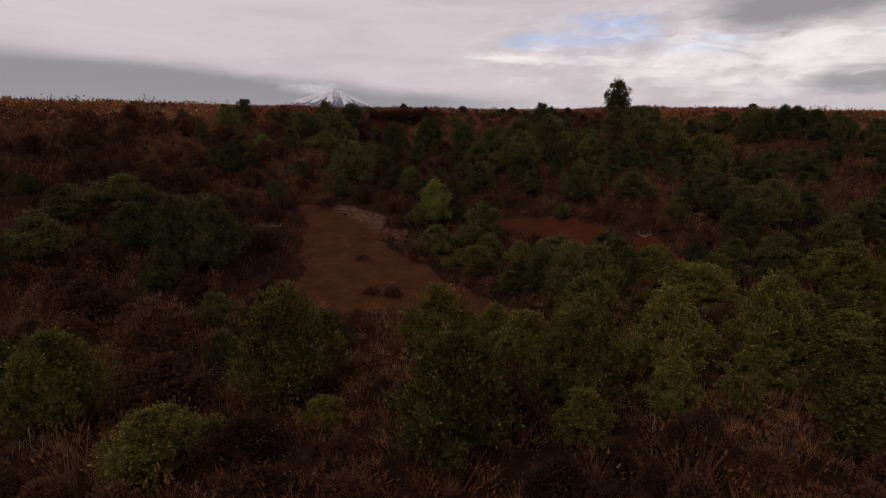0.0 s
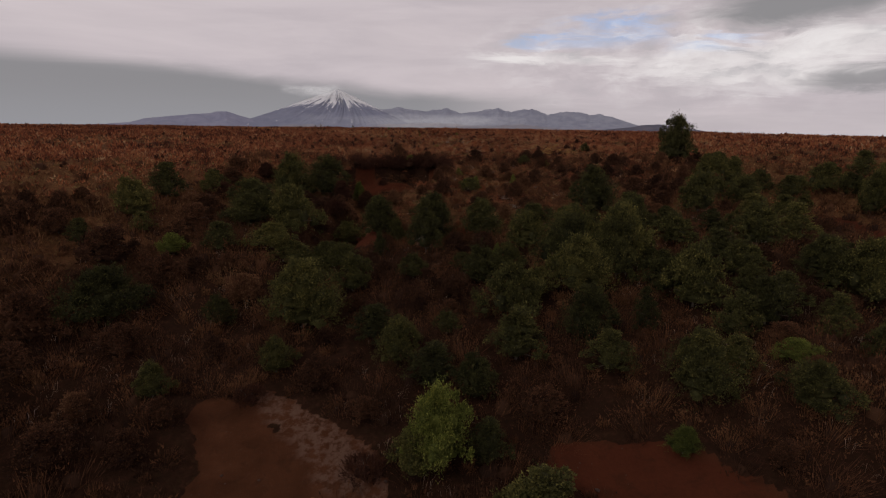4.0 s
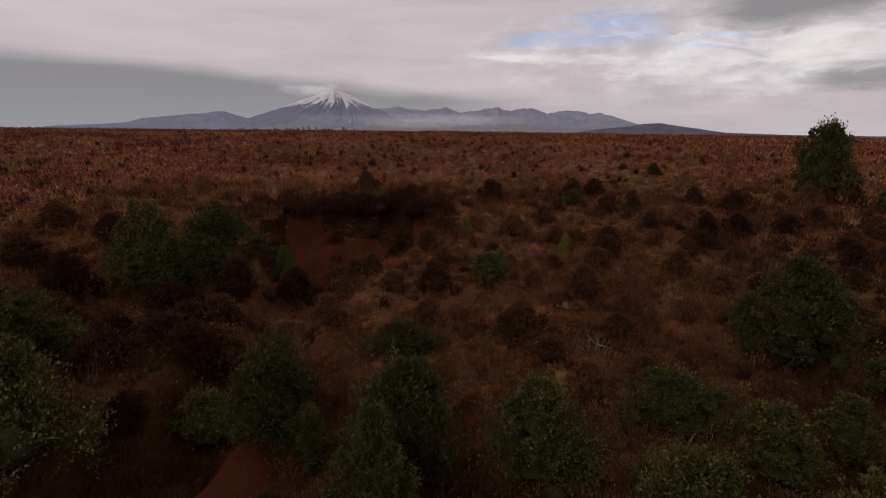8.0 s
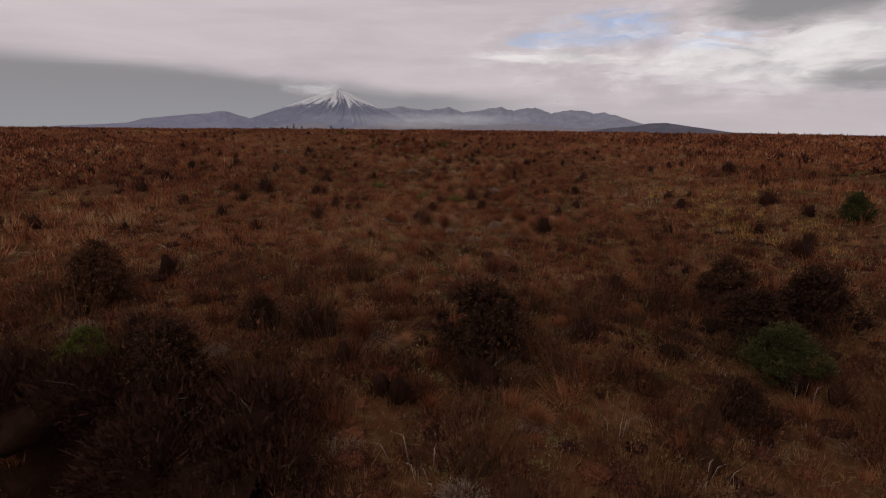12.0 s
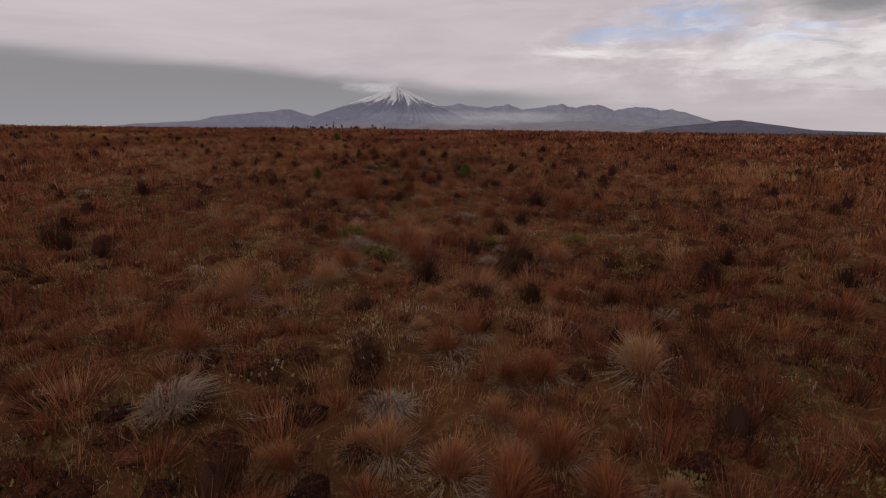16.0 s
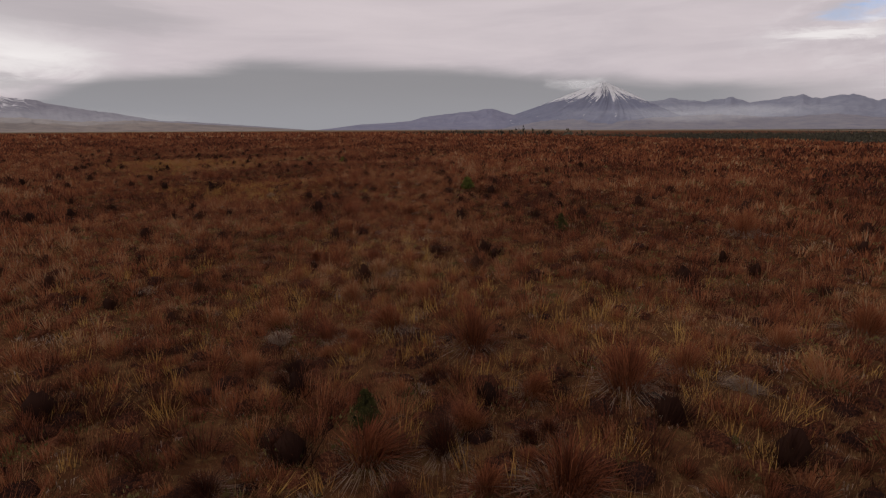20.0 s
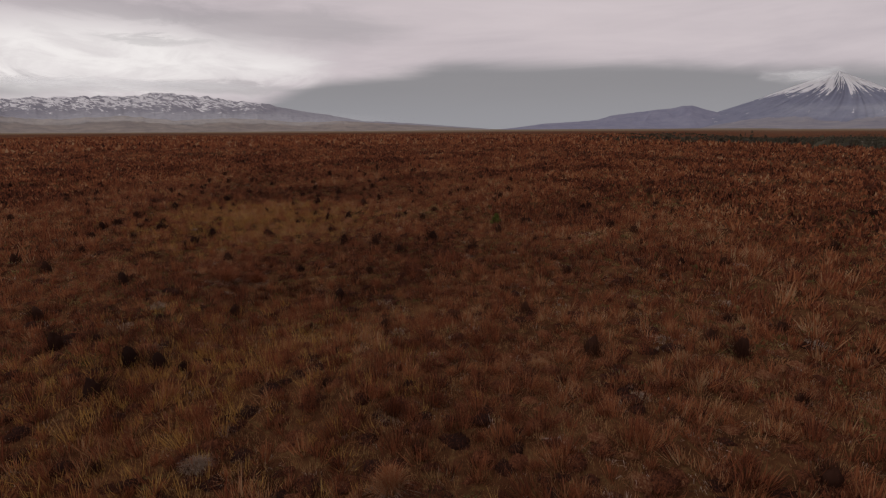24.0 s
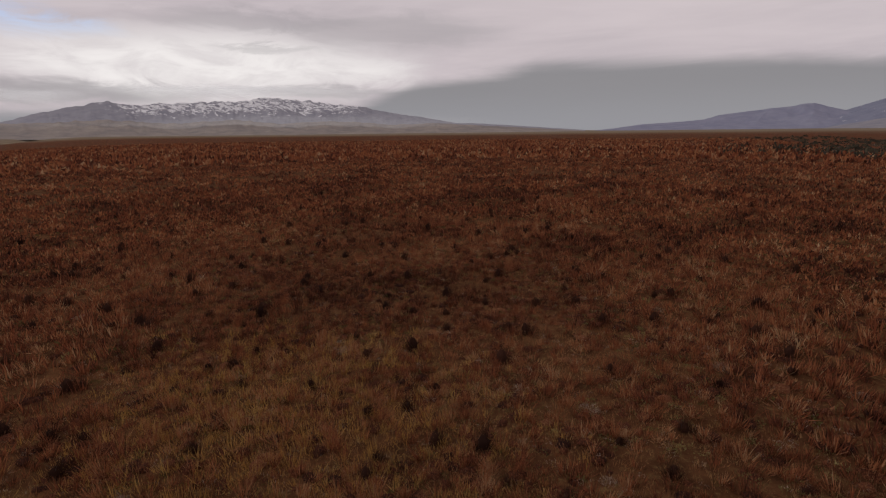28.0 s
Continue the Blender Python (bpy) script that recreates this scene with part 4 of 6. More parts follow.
BUSH_MID = ((-5.3, 119.3, 0.32), (-2.4, 118.5, 0.36), (-0.6, 121.1, 0.32), (-2.1, 120.0, 0.4), (5.1, 122.9, 0.36), (3.8, 118.7, 0.34), (-11.5, 150.0, 0.37), (-21.0, 152.8, 0.44), (-3.2, 154.8, 0.3), (0.8, 151.7, 0.3), (-9.5, 148.5, 0.36),
            (-23.0, 142.3, 0.4), (-9.3, 133.7, 0.43), (-18.6, 136.8, 0.28), (-10.6, 141.6, 0.37), (-16.3, 153.6, 0.45), (-19.8, 150.4, 0.4), (-16.9, 151.6, 0.41), (12.5, 85.4, 0.55), (-4.2, 78.9, 0.5),
            (1.2, 95.0, 0.42), (2.75, 95.1, 0.5), (1.7, 97.5, 0.34), (3.5, 110.4, 0.45), (2.3, 110.5, 0.33), (-1.8, 111.4, 0.42), (-1.9, 113.8, 0.3), (-0.8, 116.6, 0.3), (4.0, 116.4, 0.6), (3.0, 112.0, 0.38),
            (-3.4, 128.2, 0.5), (-2.0, 127.5, 0.28), (-5.8, 126.1, 0.45), (-2.9, 134.5, 0.42), (-4.2, 125.7, 0.45), (-6.2, 129.2, 0.3))
BUSH_FAR = ((-53.4, 161.5, 0.36), (-49.3, 164.3, 0.34), (-48.9, 165.5, 0.3), (-55.2, 161.7, 0.34), (-50.0, 159.5, 0.32), (-51.2, 156.4, 0.37), (-48.6, 157.9, 0.37), (-40.0, 171.2, 0.28), (-47.2, 163.6, 0.28), (-37.0, 173.4, 0.34), (-38.3, 162.8, 0.49),
            (-34.0, 165.2, 0.43), (-54.6, 155.0, 0.5), (-51.9, 163.5, 0.28), (-57.2, 158.3, 0.3), (-62.4, 159.2, 0.41), (-53.8, 170.3, 0.32), (-59.9, 170.7, 0.3), (-55.1, 178.9, 0.32), (-51.5, 181.7, 0.3), (-43.0, 171.0, 0.38), (-48.1, 181.6, 0.25))
BIG_TUSSOCKS = ((5.2, 89.0, 0.5), (2.3, 104.9, 0.4), (-2.2, 116.6, 0.72), (4.8, 118.8, 0.4), (-6.5, 132.1, 0.66), (-3.6, 135.3, 0.66), (-2.8, 136.5, 0.5), (-8.8, 136.2, 0.64), (-6.7, 136.0, 0.66), (0.4, 140.2, 0.7), (-1.3, 138.3, 0.5), (-1.7, 149.4, 0.8),
                (-37.9, 155.1, 0.6), (-37.0, 156.1, 0.6), (-0.2, 92.9, 0.5), (2.6, 66.2, 0.6), (-1.4, 64.9, 0.55), (-2.9, 66.6, 0.5), (3.1, 62.0, 0.6), (7.6, 61.4, 0.6),
                (0.8, 109.7, 0.58), (5.0, 115.5, 0.65), (5.8, 114.8, 0.55), (-1.9, 125.7, 0.75), (-8.3, 128.6, 0.75), (-3.7, 129.7, 0.6), (-3.8, 132.4, 0.65))
DEAD_TUSSOCKS = ((-0.7, 103.0, 0.5), (1.8, 103.4, 0.42), (-4.8, 119.2, 0.36), (-0.1, 116.4, 0.34), (1.9, 118.9, 0.3), (-10.5, 134.5, 0.36), (-1.9, 136.1, 0.34), (-26.4, 150.0, 0.36), (-36.2, 152.1, 0.36), (3.3, 87.6, 0.42), (1.8, 87.0, 0.3), (-2.6, 78.6, 0.36), (-5.6, 79.3, 0.4), (2.0, 75.2, 0.4), (4.1, 97.7, 0.45), (-0.4, 100.3, 0.34), (-0.5, 110.0, 0.5), (0.1, 112.1, 0.35), (1.7, 113.9, 0.45), (2.7, 109.9, 0.3), (4.5, 110.4, 0.36),
                 (3.0, 110.9, 0.26), (-4.0, 116.0, 0.4), (-1.6, 114.8, 0.34), (2.2, 116.2, 0.3), (-4.9, 128.3, 0.45), (-3.1, 130.5, 0.42), (0.1, 128.1, 0.44), (-1.4, 126.9, 0.42), (-0.4, 125.6, 0.36), (-4.1, 124.8, 0.32), (-2.9, 125.6, 0.32), (-1.2, 130.6, 0.4), (-5.3, 130.0, 0.36))
# low leafy plants between the tussocks
LEAFY = ((1.95, 95.1, 0.34), (0.5, 95.4, 0.4), (-2.3, 99.0, 0.4), (3.2, 96.5, 0.24), (0.4, 109.0, 0.27), (-1.0, 111.4, 0.42), (2.7, 111.2, 0.22), (3.3, 109.9, 0.26), (4.8, 111.4, 0.28), (0.0, 109.4, 0.2), (0.1, 126.8, 0.45), (-3.0, 126.0, 0.26), (-3.9, 126.4, 0.36), (-3.0, 127.8, 0.26))
NAMED = BUSH_NEAR + BUSH_MID + BUSH_FAR + BIG_TUSSOCKS + DEAD_TUSSOCKS + LEAFY


def bunches(x, y):
    """Tussocks stand in loose companies with mossy ground between."""
    return fbm(x * 0.33, y * 0.33, 33)


x, y = scatter(rng, -80, 40, 56, 205, 2.5)
d = off_plan(x, y)
keep = (d < 13) & (rng.uniform(0, 1, len(x)) < plain_share(x, y)) & (bare_sand(x, y) < 0.1) & (bunches(x, y) + rng.normal(0, 0.08, len(x)) > 0.36) & clear_of(x, y, NAMED, 0.12)
x, y, d = x[keep], y[keep], d[keep]
order = np.argsort(d + rng.uniform(0, 9, len(d)))
single, rest = order[:250], order[250:]


def tussock_mesh(seed, h, r):
    g = np.random.default_rng(seed)
    o, one = np.zeros((1, 3)), np.array([0.5])
    V, F, T = brush(g, o, one, 820, np.array([h * 0.95]), np.array([r * 1.05]), 0.0036)
    W, G, S = blades(g, o, one, 170, np.array([h * 0.55]), np.array([r * 1.05]), 0.0045, True, 0.8, 0.5)
    return raw_mesh("tussock_blades", V, F, M_TUSSOCK_ONE, tone=T), raw_mesh("dead_skirt", W, G, M_DEAD_GRASS, tone=S)


kinds = [tussock_mesh(100 + i, h, r) for i, (h, r) in enumerate(((0.74, 0.48), (0.6, 0.44), (0.84, 0.52), (0.66, 0.55), (0.55, 0.4), (0.78, 0.44)))]
big_kinds = []
for i, (green, skirt) in enumerate(kinds[:3]):
    rusty = green.copy()
    rusty.materials.clear()
    rusty.materials.append(M_TUSSOCK)
    big_kinds.append((rusty, skirt))
firsts = []
for i, (green, skirt) in enumerate(kinds):
    t = tagged(new("tussock"), "rust-red tussock grass with a skirt of bleached dead blades", "tussock grass", "tussocks along the plain")
    part("grass_mound", green, t)
    part("skirt", skirt, t, "bleached drooping dead blades")
    firsts.append(t)
zz = land(x, y)
spots = [(x[i], y[i], zz[i], rng.uniform(0.45, 0.95)) for i in single]
for n, (tx, ty, tz, grow) in enumerate(spots):
    m = pose(tx, ty, tz - 0.02, rng.normal(0, 5), rng.normal(0, 5), rng.uniform(0, 360)) @ Matrix.Scale(grow, 4)
    if n < len(firsts):
        firsts[n].matrix_basis = m
    else:
        copy_thing(firsts[n % len(firsts)], m).matrix_basis = m

for n, (tx, ty, half) in enumerate(BIG_TUSSOCKS):
    t = tagged(new("tussock"), "large rust-red tussock with pale dead blades at its foot", "tussock grass", "tussocks along the plain")
    t.matrix_basis = pose(tx, ty, float(land(tx, ty)) - 0.02, 0, 0, n * 61) @ Matrix.Scale(half / 0.52, 4)
    part("grass_mound", big_kinds[n % 3][0], t)
    part("skirt", big_kinds[n % 3][1], t, "bleached drooping dead blades")

pieces = []
P = on_land(x[rest], y[rest])
size = 0.38 + 0.8 * rng.uniform(0, 1, len(P)) ** 2.2
tone = mixed(P)
tone = np.clip(tone + 0.5 * golden(P[:, 0], P[:, 1]) + 0.1 * step(P[:, 1], 84, 108) - 0.1, 0, 1)
dd = d[rest]
for lo, hi, n, w, bend in ((0, 7, 150, 0.0056, False), (7, 13.1, 64, 0.0105, False)):
    k = (dd >= lo) & (dd < hi)
    pieces.append(brush(rng, P[k], tone[k], n, 0.58 * size[k], 0.52 * size[k], w, bend, 1.0, 0.45))
for lo, hi, per, n, w in ((13, 23, 1.9, 30, 0.024), (23, 42, 1.4, 16, 0.24)):
    x, y = scatter(rng, -130, 90, 45, 260, per)
    d = off_plan(x, y)
    k = (d >= lo) & (d < hi) & seen_side(x, y) & (rng.uniform(0, 1, len(x)) < plain_share(x, y)) & (bare_sand(x, y) < 0.1) & (bunches(x, y) + rng.normal(0, 0.08, len(x)) > 0.36)
    P = on_land(x[k], y[k])
    size, tone = rng.uniform(0.6, 1.3, len(P)), np.clip(mixed(P) + 0.08 + 0.5 * golden(P[:, 0], P[:, 1]), 0, 1)
    pieces.append(brush(rng, P, tone, n, 0.54 * size, 0.55 * size, w, False, 1.1, 0.55) if lo < 20 else dome_leaves(rng, P, tone - 0.08, n, 0.46 * size, 0.45 * size, w, 0.2, 0.0, 0.24))
x, y = scatter(rng, -260, 180, 30, 340, 0.62)
d = off_plan(x, y)
k = (d >= 42) & (d < 125) & seen_side(x, y) & (rng.uniform(0, 1, len(x)) < plain_share(x, y)) & (bunches(x * 0.5, y * 0.5) + rng.normal(0, 0.1, len(x)) > 0.34)
P = on_land(x[k], y[k])
size, tone = rng.uniform(0.7, 1.35, len(P)), np.clip(mixed(P) + 0.14, 0, 1)
pieces.append(dome_leaves(rng, P, tone - 0.12, 9, 0.5 * size, 0.4 * size, 0.36, 0.2, 0.0, 0.3))
x, y = scatter(rng, -480, 300, 40, 560, 0.15)
d = off_plan(x, y)
k = (d >= 125) & (d < 420) & seen_side(x, y)
P = on_land(x[k], y[k])
size, tone = rng.uniform(0.8, 1.5, len(P)), np.clip(mixed(P) + 0.12, 0, 1)
pieces.append(dome_leaves(rng, P, tone, 4, 0.6 * size, 0.4 * size, 1.0, 0.2, 0.0, 0.4))
# smaller tussocks, close together, towards the western plain
for lo, hi, per, n, w in ((3, 12, 2.4, 42, 0.0095), (12, 26, 2.0, 22, 0.019), (26, 62, 1.0, 11, 0.26)):
    x, y = scatter(rng, -150, 12, 118, 245, per)
    d = off_plan(x, y)
    k = (d >= lo) & (d < hi) & (step(y - 0.5 * x, 128, 150) > rng.uniform(0, 1, len(x))) & clear_of(x, y, NAMED, 0.1)
    P = on_land(x[k], y[k])
    size, tone = rng.uniform(0.5, 1.0, len(P)), np.clip(mixed(P) + 0.6 * golden(P[:, 0], P[:, 1]), 0, 1)
    pieces.append(brush(rng, P, tone, n, 0.55 * size, 0.46 * size, w, False, 1.0, 0.42) if hi < 30 else dome_leaves(rng, P, tone - 0.08, n, 0.42 * size, 0.42 * size, w, 0.2, 0.0, 0.24))
stuff("tussock_field", "rust-brown tussock grass covering the whole plain", "tussock grass", M_TUSSOCK, pieces)

# -- short straw-coloured turf between the tussocks, and bleached dead tufts --
pieces = []
for box, lo, hi, per, n, w, hgt in (((-80, 40, 50, 205), 0, 6.5, 9.0, 26, 0.0055, 0.21), ((-80, 40, 50, 205), 6.5, 14, 6.0, 14, 0.0105, 0.21), ((-110, 60, 45, 235), 14, 24, 2.4, 9, 0.016, 0.17), ((-120, 70, 40, 250), 24, 38, 1.3, 6, 0.03, 0.2)):
    x, y = scatter(rng, *box, per)
    d = off_plan(x, y)
    k = (d >= lo) & (d < hi) & (rng.uniform(0, 1, len(x)) < 0.08 + plain_share(x, y)) & (bare_sand(x, y) < 0.2) & (fbm(x * 0.3, y * 0.3, 51) + rng.normal(0, 0.07, len(x)) > 0.3)
    P = on_land(x[k], y[k])
    size, tone = rng.uniform(0.5, 1.5, len(P)), np.clip(fbm(x[k] * 0.06, y[k] * 0.06, 52) * 1.4 - 0.2 + golden(x[k], y[k]) * 0.7 + 0.12 * step(y[k], 90, 120) + rng.normal(0, 0.18, len(P)), 0, 1)
    if hi < 15:
        pieces.append(brush(rng, P, np.clip(tone * 0.8 - 0.05 + rng.normal(0, 0.12, len(P)), 0, 1), n, hgt * 0.95 * size, 0.27 * size, w * 0.85, False, 1.0, 0.75))
    else:
        pieces.append(blades(rng, P, tone, n, hgt * size, 0.26 * size, w, False, 0.2, 0.8))
x, y = scatter(rng, -75, 26, 76, 185, 6.0)
k = (golden(x, y) * (0.35 + 1.3 * fbm(x * 0.3, y * 0.3, 97)) > rng.uniform(0.18, 1.0, len(x))) & (off_plan(x, y) < 26)
P = on_land(x[k], y[k])
size, tone = rng.uniform(0.6, 1.3, len(P)), np.clip(rng.normal(0.85, 0.15, len(P)), 0, 1)
stuff("golden_grass", "dry golden grass in patches on the plain", "grass", M_GOLDEN, [brush(rng, P, tone - 0.15, 26, 0.42 * size, 0.38 * size, 0.008, False, 1.0, 0.6)])
x, y = scatter(rng, -16, 16, 7, 25, 1.6)
k = (bare_sand(x, y) < 0.1) & (fbm(x * 0.2, y * 0.2, 58) > 0.42)
P = on_land(x[k], y[k], 0.25)
size = rng.uniform(0.5, 1.2, len(P))
pieces.append(brush(rng, P, np.clip(rng.normal(0.3, 0.25, len(P)), 0, 1), 26, 0.6 * size, 0.5 * size, 0.006, False))
stuff("straw_grass", "short straw-coloured grass between the tussocks", "grass", M_STRAW, pieces)
pieces = []
x, y = scatter(rng, -80, 40, 50, 205, 1.5)
d = off_plan(x, y)
k = (d < 15) & (rng.uniform(0, 1, len(x)) < plain_share(x, y) + 0.15) & (bare_sand(x, y) < 0.2)
P = on_land(x[k], y[k])
size, tone = rng.uniform(0.4, 1.2, len(P)), rng.uniform(0.1, 1, len(P))
pieces.append(blades(rng, P, tone, 14, 0.24 * size, 0.26 * size, 0.006, True, 0.7, 0.8))
x, y = scatter(rng, -80, 40, 74, 205, 0.05)
k = off_plan(x, y) < 18
P = on_land(x[k], y[k])
size = rng.uniform(0.5, 1.0, len(P))
pieces.append(blades(rng, P, rng.uniform(0.3, 0.9, len(P)), 95, 0.3 * size, 0.42 * size, 0.005, True, 0.5, 0.8))
x, y = scatter(rng, -20, 21, 6, 84, 0.5)
k = (rng.uniform(0, 1, len(x)) < 1.1 - plain_share(x, y)) & (bare_sand(x, y) < 0.1) & (fbm(x * 0.25, y * 0.25, 66) > 0.48)
P = on_land(x[k], y[k], 0.1)
pieces.append(blades(rng, P, rng.uniform(0.1, 0.9, len(P)), 7, rng.uniform(0.4, 0.9, len(P)), rng.uniform(0.3, 0.6, len(P)), 0.006, True, 0.3, 0.8))
stuff("dead_grass", "bleached tufts of dead grass lying on the plain", "dead grass", M_DEAD_GRASS, pieces)

# grey tussocks that have died back
dead_kinds = []
for i in range(3):
    g = np.random.default_rng(150 + i)
    o, one = np.zeros((1, 3)), np.array([0.6])
    V, F, T = joined([blades(g, o, one, 420, np.array([0.5]), np.array([0.36]), 0.0035, True, 0.45, 0.6), blades(g, o, np.array([0.3]), 300, np.array([0.3]), np.array([0.34]), 0.004, True, 0.35, 0.6)])
    W, G, S = brush(g, o, np.array([0.2]), 60, np.array([0.42]), np.array([0.22]), 0.005)
    dead_kinds.append((raw_mesh("dead_mound", V, F, M_DEAD_GRASS, tone=T), raw_mesh("standing_tuft", W, G, M_TUSSOCK_ONE, tone=S)))
for n, (tx, ty, half) in enumerate(DEAD_TUSSOCKS):
    t = tagged(new("dead_tussock"), "collapsed tussock of bleached grey dead blades", "dead tussock", "dead tussocks")
    t.matrix_basis = pose(tx, ty, float(land(tx, ty)), 0, 0, n * 77) @ Matrix.Scale(half / 0.45, 4)
    part("dead_mound", dead_kinds[n % 3][0], t)
    part("standing_tuft", dead_kinds[n % 3][1], t, "few brown blades still standing")

leafy_kinds = []
for i in range(3):
    g = np.random.default_rng(170 + i)
    o, one = np.zeros((1, 3)), np.ones(1)
    V, F, T = joined([sprigs(g, o, 0.62 * one, 75, 9, 0.95 * one, 0.6 * one, 0.2, 0.16, 0.28, 0.05), dome_leaves(g, o, 0.3 * one, 260, 0.85 * one, 0.5 * one, 0.18, 0.25, 0.0, 0.16)])
    W, G, S = cores(o, 0.1 * one, one, 0.55 * one, i, 0.75, 1.0)
    leafy_kinds.append((raw_mesh("foliage", V, F, M_CUSHION_LEAF, tone=T), raw_mesh("heart", W, G, M_DARK_HEATH, tone=S)))
for n, (tx, ty, half) in enumerate(LEAFY):
    t = tagged(new("leafy_plant"), "low yellowish olive plant with narrow leaves among tussocks", "plant", "leafy plants on the plain")
    t.matrix_basis = pose(tx, ty, float(land(tx, ty)) + 0.02, 0, 0, n * 83) @ Matrix.Scale(half, 4)
    part("foliage", leafy_kinds[n % 3][0], t)
    part("heart", leafy_kinds[n % 3][1], t, "dark twiggy heart under the leaves")

# -- low olive cushions --
pieces = []
for lo, hi, per, n, s in ((0, 13, 1.5, 46, 0.05), (13, 38, 0.5, 16, 0.1)):
    x, y = scatter(rng, -100, 60, 55, 230, per)
    d = off_plan(x, y)
    k = (d >= lo) & (d < hi) & (rng.uniform(0, 1, len(x)) < plain_share(x, y)) & (bare_sand(x, y) < 0.1) & (fbm(x * 0.25, y * 0.25, 91) > 0.45)
    P = on_land(x[k], y[k])
    size, tone = 0.45 + 1.1 * rng.uniform(0, 1, len(P)) ** 2, np.clip(rng.normal(0.55, 0.28, len(P)), 0, 1)
    pieces.append(dome_leaves(rng, P, tone, n, 0.3 * size, 0.15 * size, s))
stuff("cushion_plants", "low olive cushion plants between the grasses", "cushion plant", M_CUSHION, pieces)

# -- low heath that carpets the plain between the tussocks --
pieces = []
for lo, hi, per, n, s in ((0, 7, 3.8, 84, 0.0055), (7, 14, 3.2, 34, 0.011), (14, 30, 1.3, 14, 0.028)):
    x, y = scatter(rng, -100, 60, 52, 230, per)
    d = off_plan(x, y)
    k = (d >= lo) & (d < hi) & (rng.uniform(0, 1, len(x)) < plain_share(x, y)) & (bare_sand(x, y) < 0.1) & (fbm(x * 0.4, y * 0.4, 93) + rng.normal(0, 0.06, len(x)) > 0.36)
    P = on_land(x[k], y[k], -0.03)
    size, tone = rng.uniform(0.6, 1.5, len(P)), np.clip(fbm(x[k] * 0.5, y[k] * 0.5, 94) * 1.6 - 0.2 + rng.normal(0, 0.22, len(P)), 0, 1)
    # cores toned darker than the leaves, as painted shade beneath them
    pieces.append(cores(P, tone, 0.36 * size, 0.17 * size, int(lo) + 9, 0.7, 0.55))
    pieces.append(brush(rng, P, tone, n, 0.27 * size, 0.36 * size, s, False, 1.15, 0.9))
    pieces.append(dome_leaves(rng, P, np.clip(tone + 0.25, 0, 1), n // 6, 0.33 * size, 0.2 * size, s * 6, 0.25, 0.1, 0.3))
stuff("low_heath", "low reddish-brown heath carpeting the plain between tussocks", "heath", M_LOW_HEATH, pieces)

# -- dark little heath bushes over the plain --
pieces = []
for box, lo, hi, per, n, s in (((-80, 40, 60, 205), 0, 14, 0.1, 130, 0.009), ((-130, 90, 45, 260), 14, 45, 0.085, 44, 0.028), ((-260, 180, 40, 340), 45, 130, 0.03, 26, 0.17), ((-480, 300, 60, 560), 130, 380, 0.009, 7, 0.6)):
    x, y = scatter(rng, *box, per)
    d = off_plan(x, y)
    k = (d >= lo) & (d < hi) & (rng.uniform(0, 1, len(x)) < plain_share(x, y)) & (bare_sand(x, y) < 0.1) & clear_of(x, y, NAMED, 0.3)
    P = on_land(x[k], y[k])
    size, tone = rng.uniform(0.5, 1.4, len(P)), np.clip(rng.normal(0.4, 0.25, len(P)), 0, 1)
    if hi > 50:
        pieces.append(dome_leaves(rng, P, tone, n, 0.38 * size, 0.55 * size, s, 0.2))
    else:
        # the heart under the blades is darkened as painted shade
        pieces += [brush(rng, P, tone, n, 0.66 * size, 0.36 * size, s, False, 0.9, 0.55), shade_heart(P, tone, 0.42 * size, 0.7 * size, int(lo) + 5)]
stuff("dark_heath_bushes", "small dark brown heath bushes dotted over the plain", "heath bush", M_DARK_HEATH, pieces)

# -- the brown heath that clothes the gully --
pieces = []
for box, per, many, n, s, grow in (((-11, 15, 36, 84), 1.06, 40, 8, 0.085, 1.0), ((-20, 21, 6, 84), 1.02, 22, 7, 0.12, 1.0), ((-46, 48, 4, 84), 0.92, 12, 5, 0.21, 1.15), ((-110, 120, 4, 110), 0.4, 7, 5, 0.28, 1.3)):
    x, y = scatter(rng, *box, per)
    close = (x > -11) & (x < 15) & (y > 36)
    near_in, inner = (x > -20) & (x < 21) & (y > 6) & (y < 84), (x > -46) & (x < 48) & (y < 84)
    k = (True if per > 1.05 else ~close if per > 1.0 else inner & ~near_in if per > 0.9 else ~inner) & seen_side(x, y) & (rng.uniform(0, 1, len(x)) < np.maximum(1.25 - 1.3 * plain_share(x, y), 0.8 * (1 - step(y, 76, 88)) * (np.abs(x) < 22))) & (bare_sand(x, y) < 0.12) & (y > 4)
    P = on_land(x[k], y[k], -0.12)
    size = (0.5 + 1.35 * rng.uniform(0, 1, len(P)) ** 1.7) * grow
    tone = np.clip(fbm(x[k] * 0.09, y[k] * 0.09, 71) * 1.4 - 0.35 + 0.26 * step(y[k], 50, 62) + 0.3 * (1 - step(y[k], 18, 27)) + rng.normal(0, 0.3, len(P)), 0, 1)
    R, H = 0.66 * size * rng.uniform(0.8, 1.2, len(P)), 0.8 * size
    pieces.append(sprigs(rng, P, tone, many // 2, n, 0.9 * R, 0.85 * H, s, 0.24, 0.34))
    pieces.append(brush(rng, P, np.clip(tone + 0.05, 0, 1), many * 3, 1.05 * H, 1.05 * R, s * 0.1, False, 1.0, 0.6))
    # near-black cores paint the shade inside each mound
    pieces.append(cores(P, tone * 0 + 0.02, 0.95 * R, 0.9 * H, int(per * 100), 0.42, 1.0))
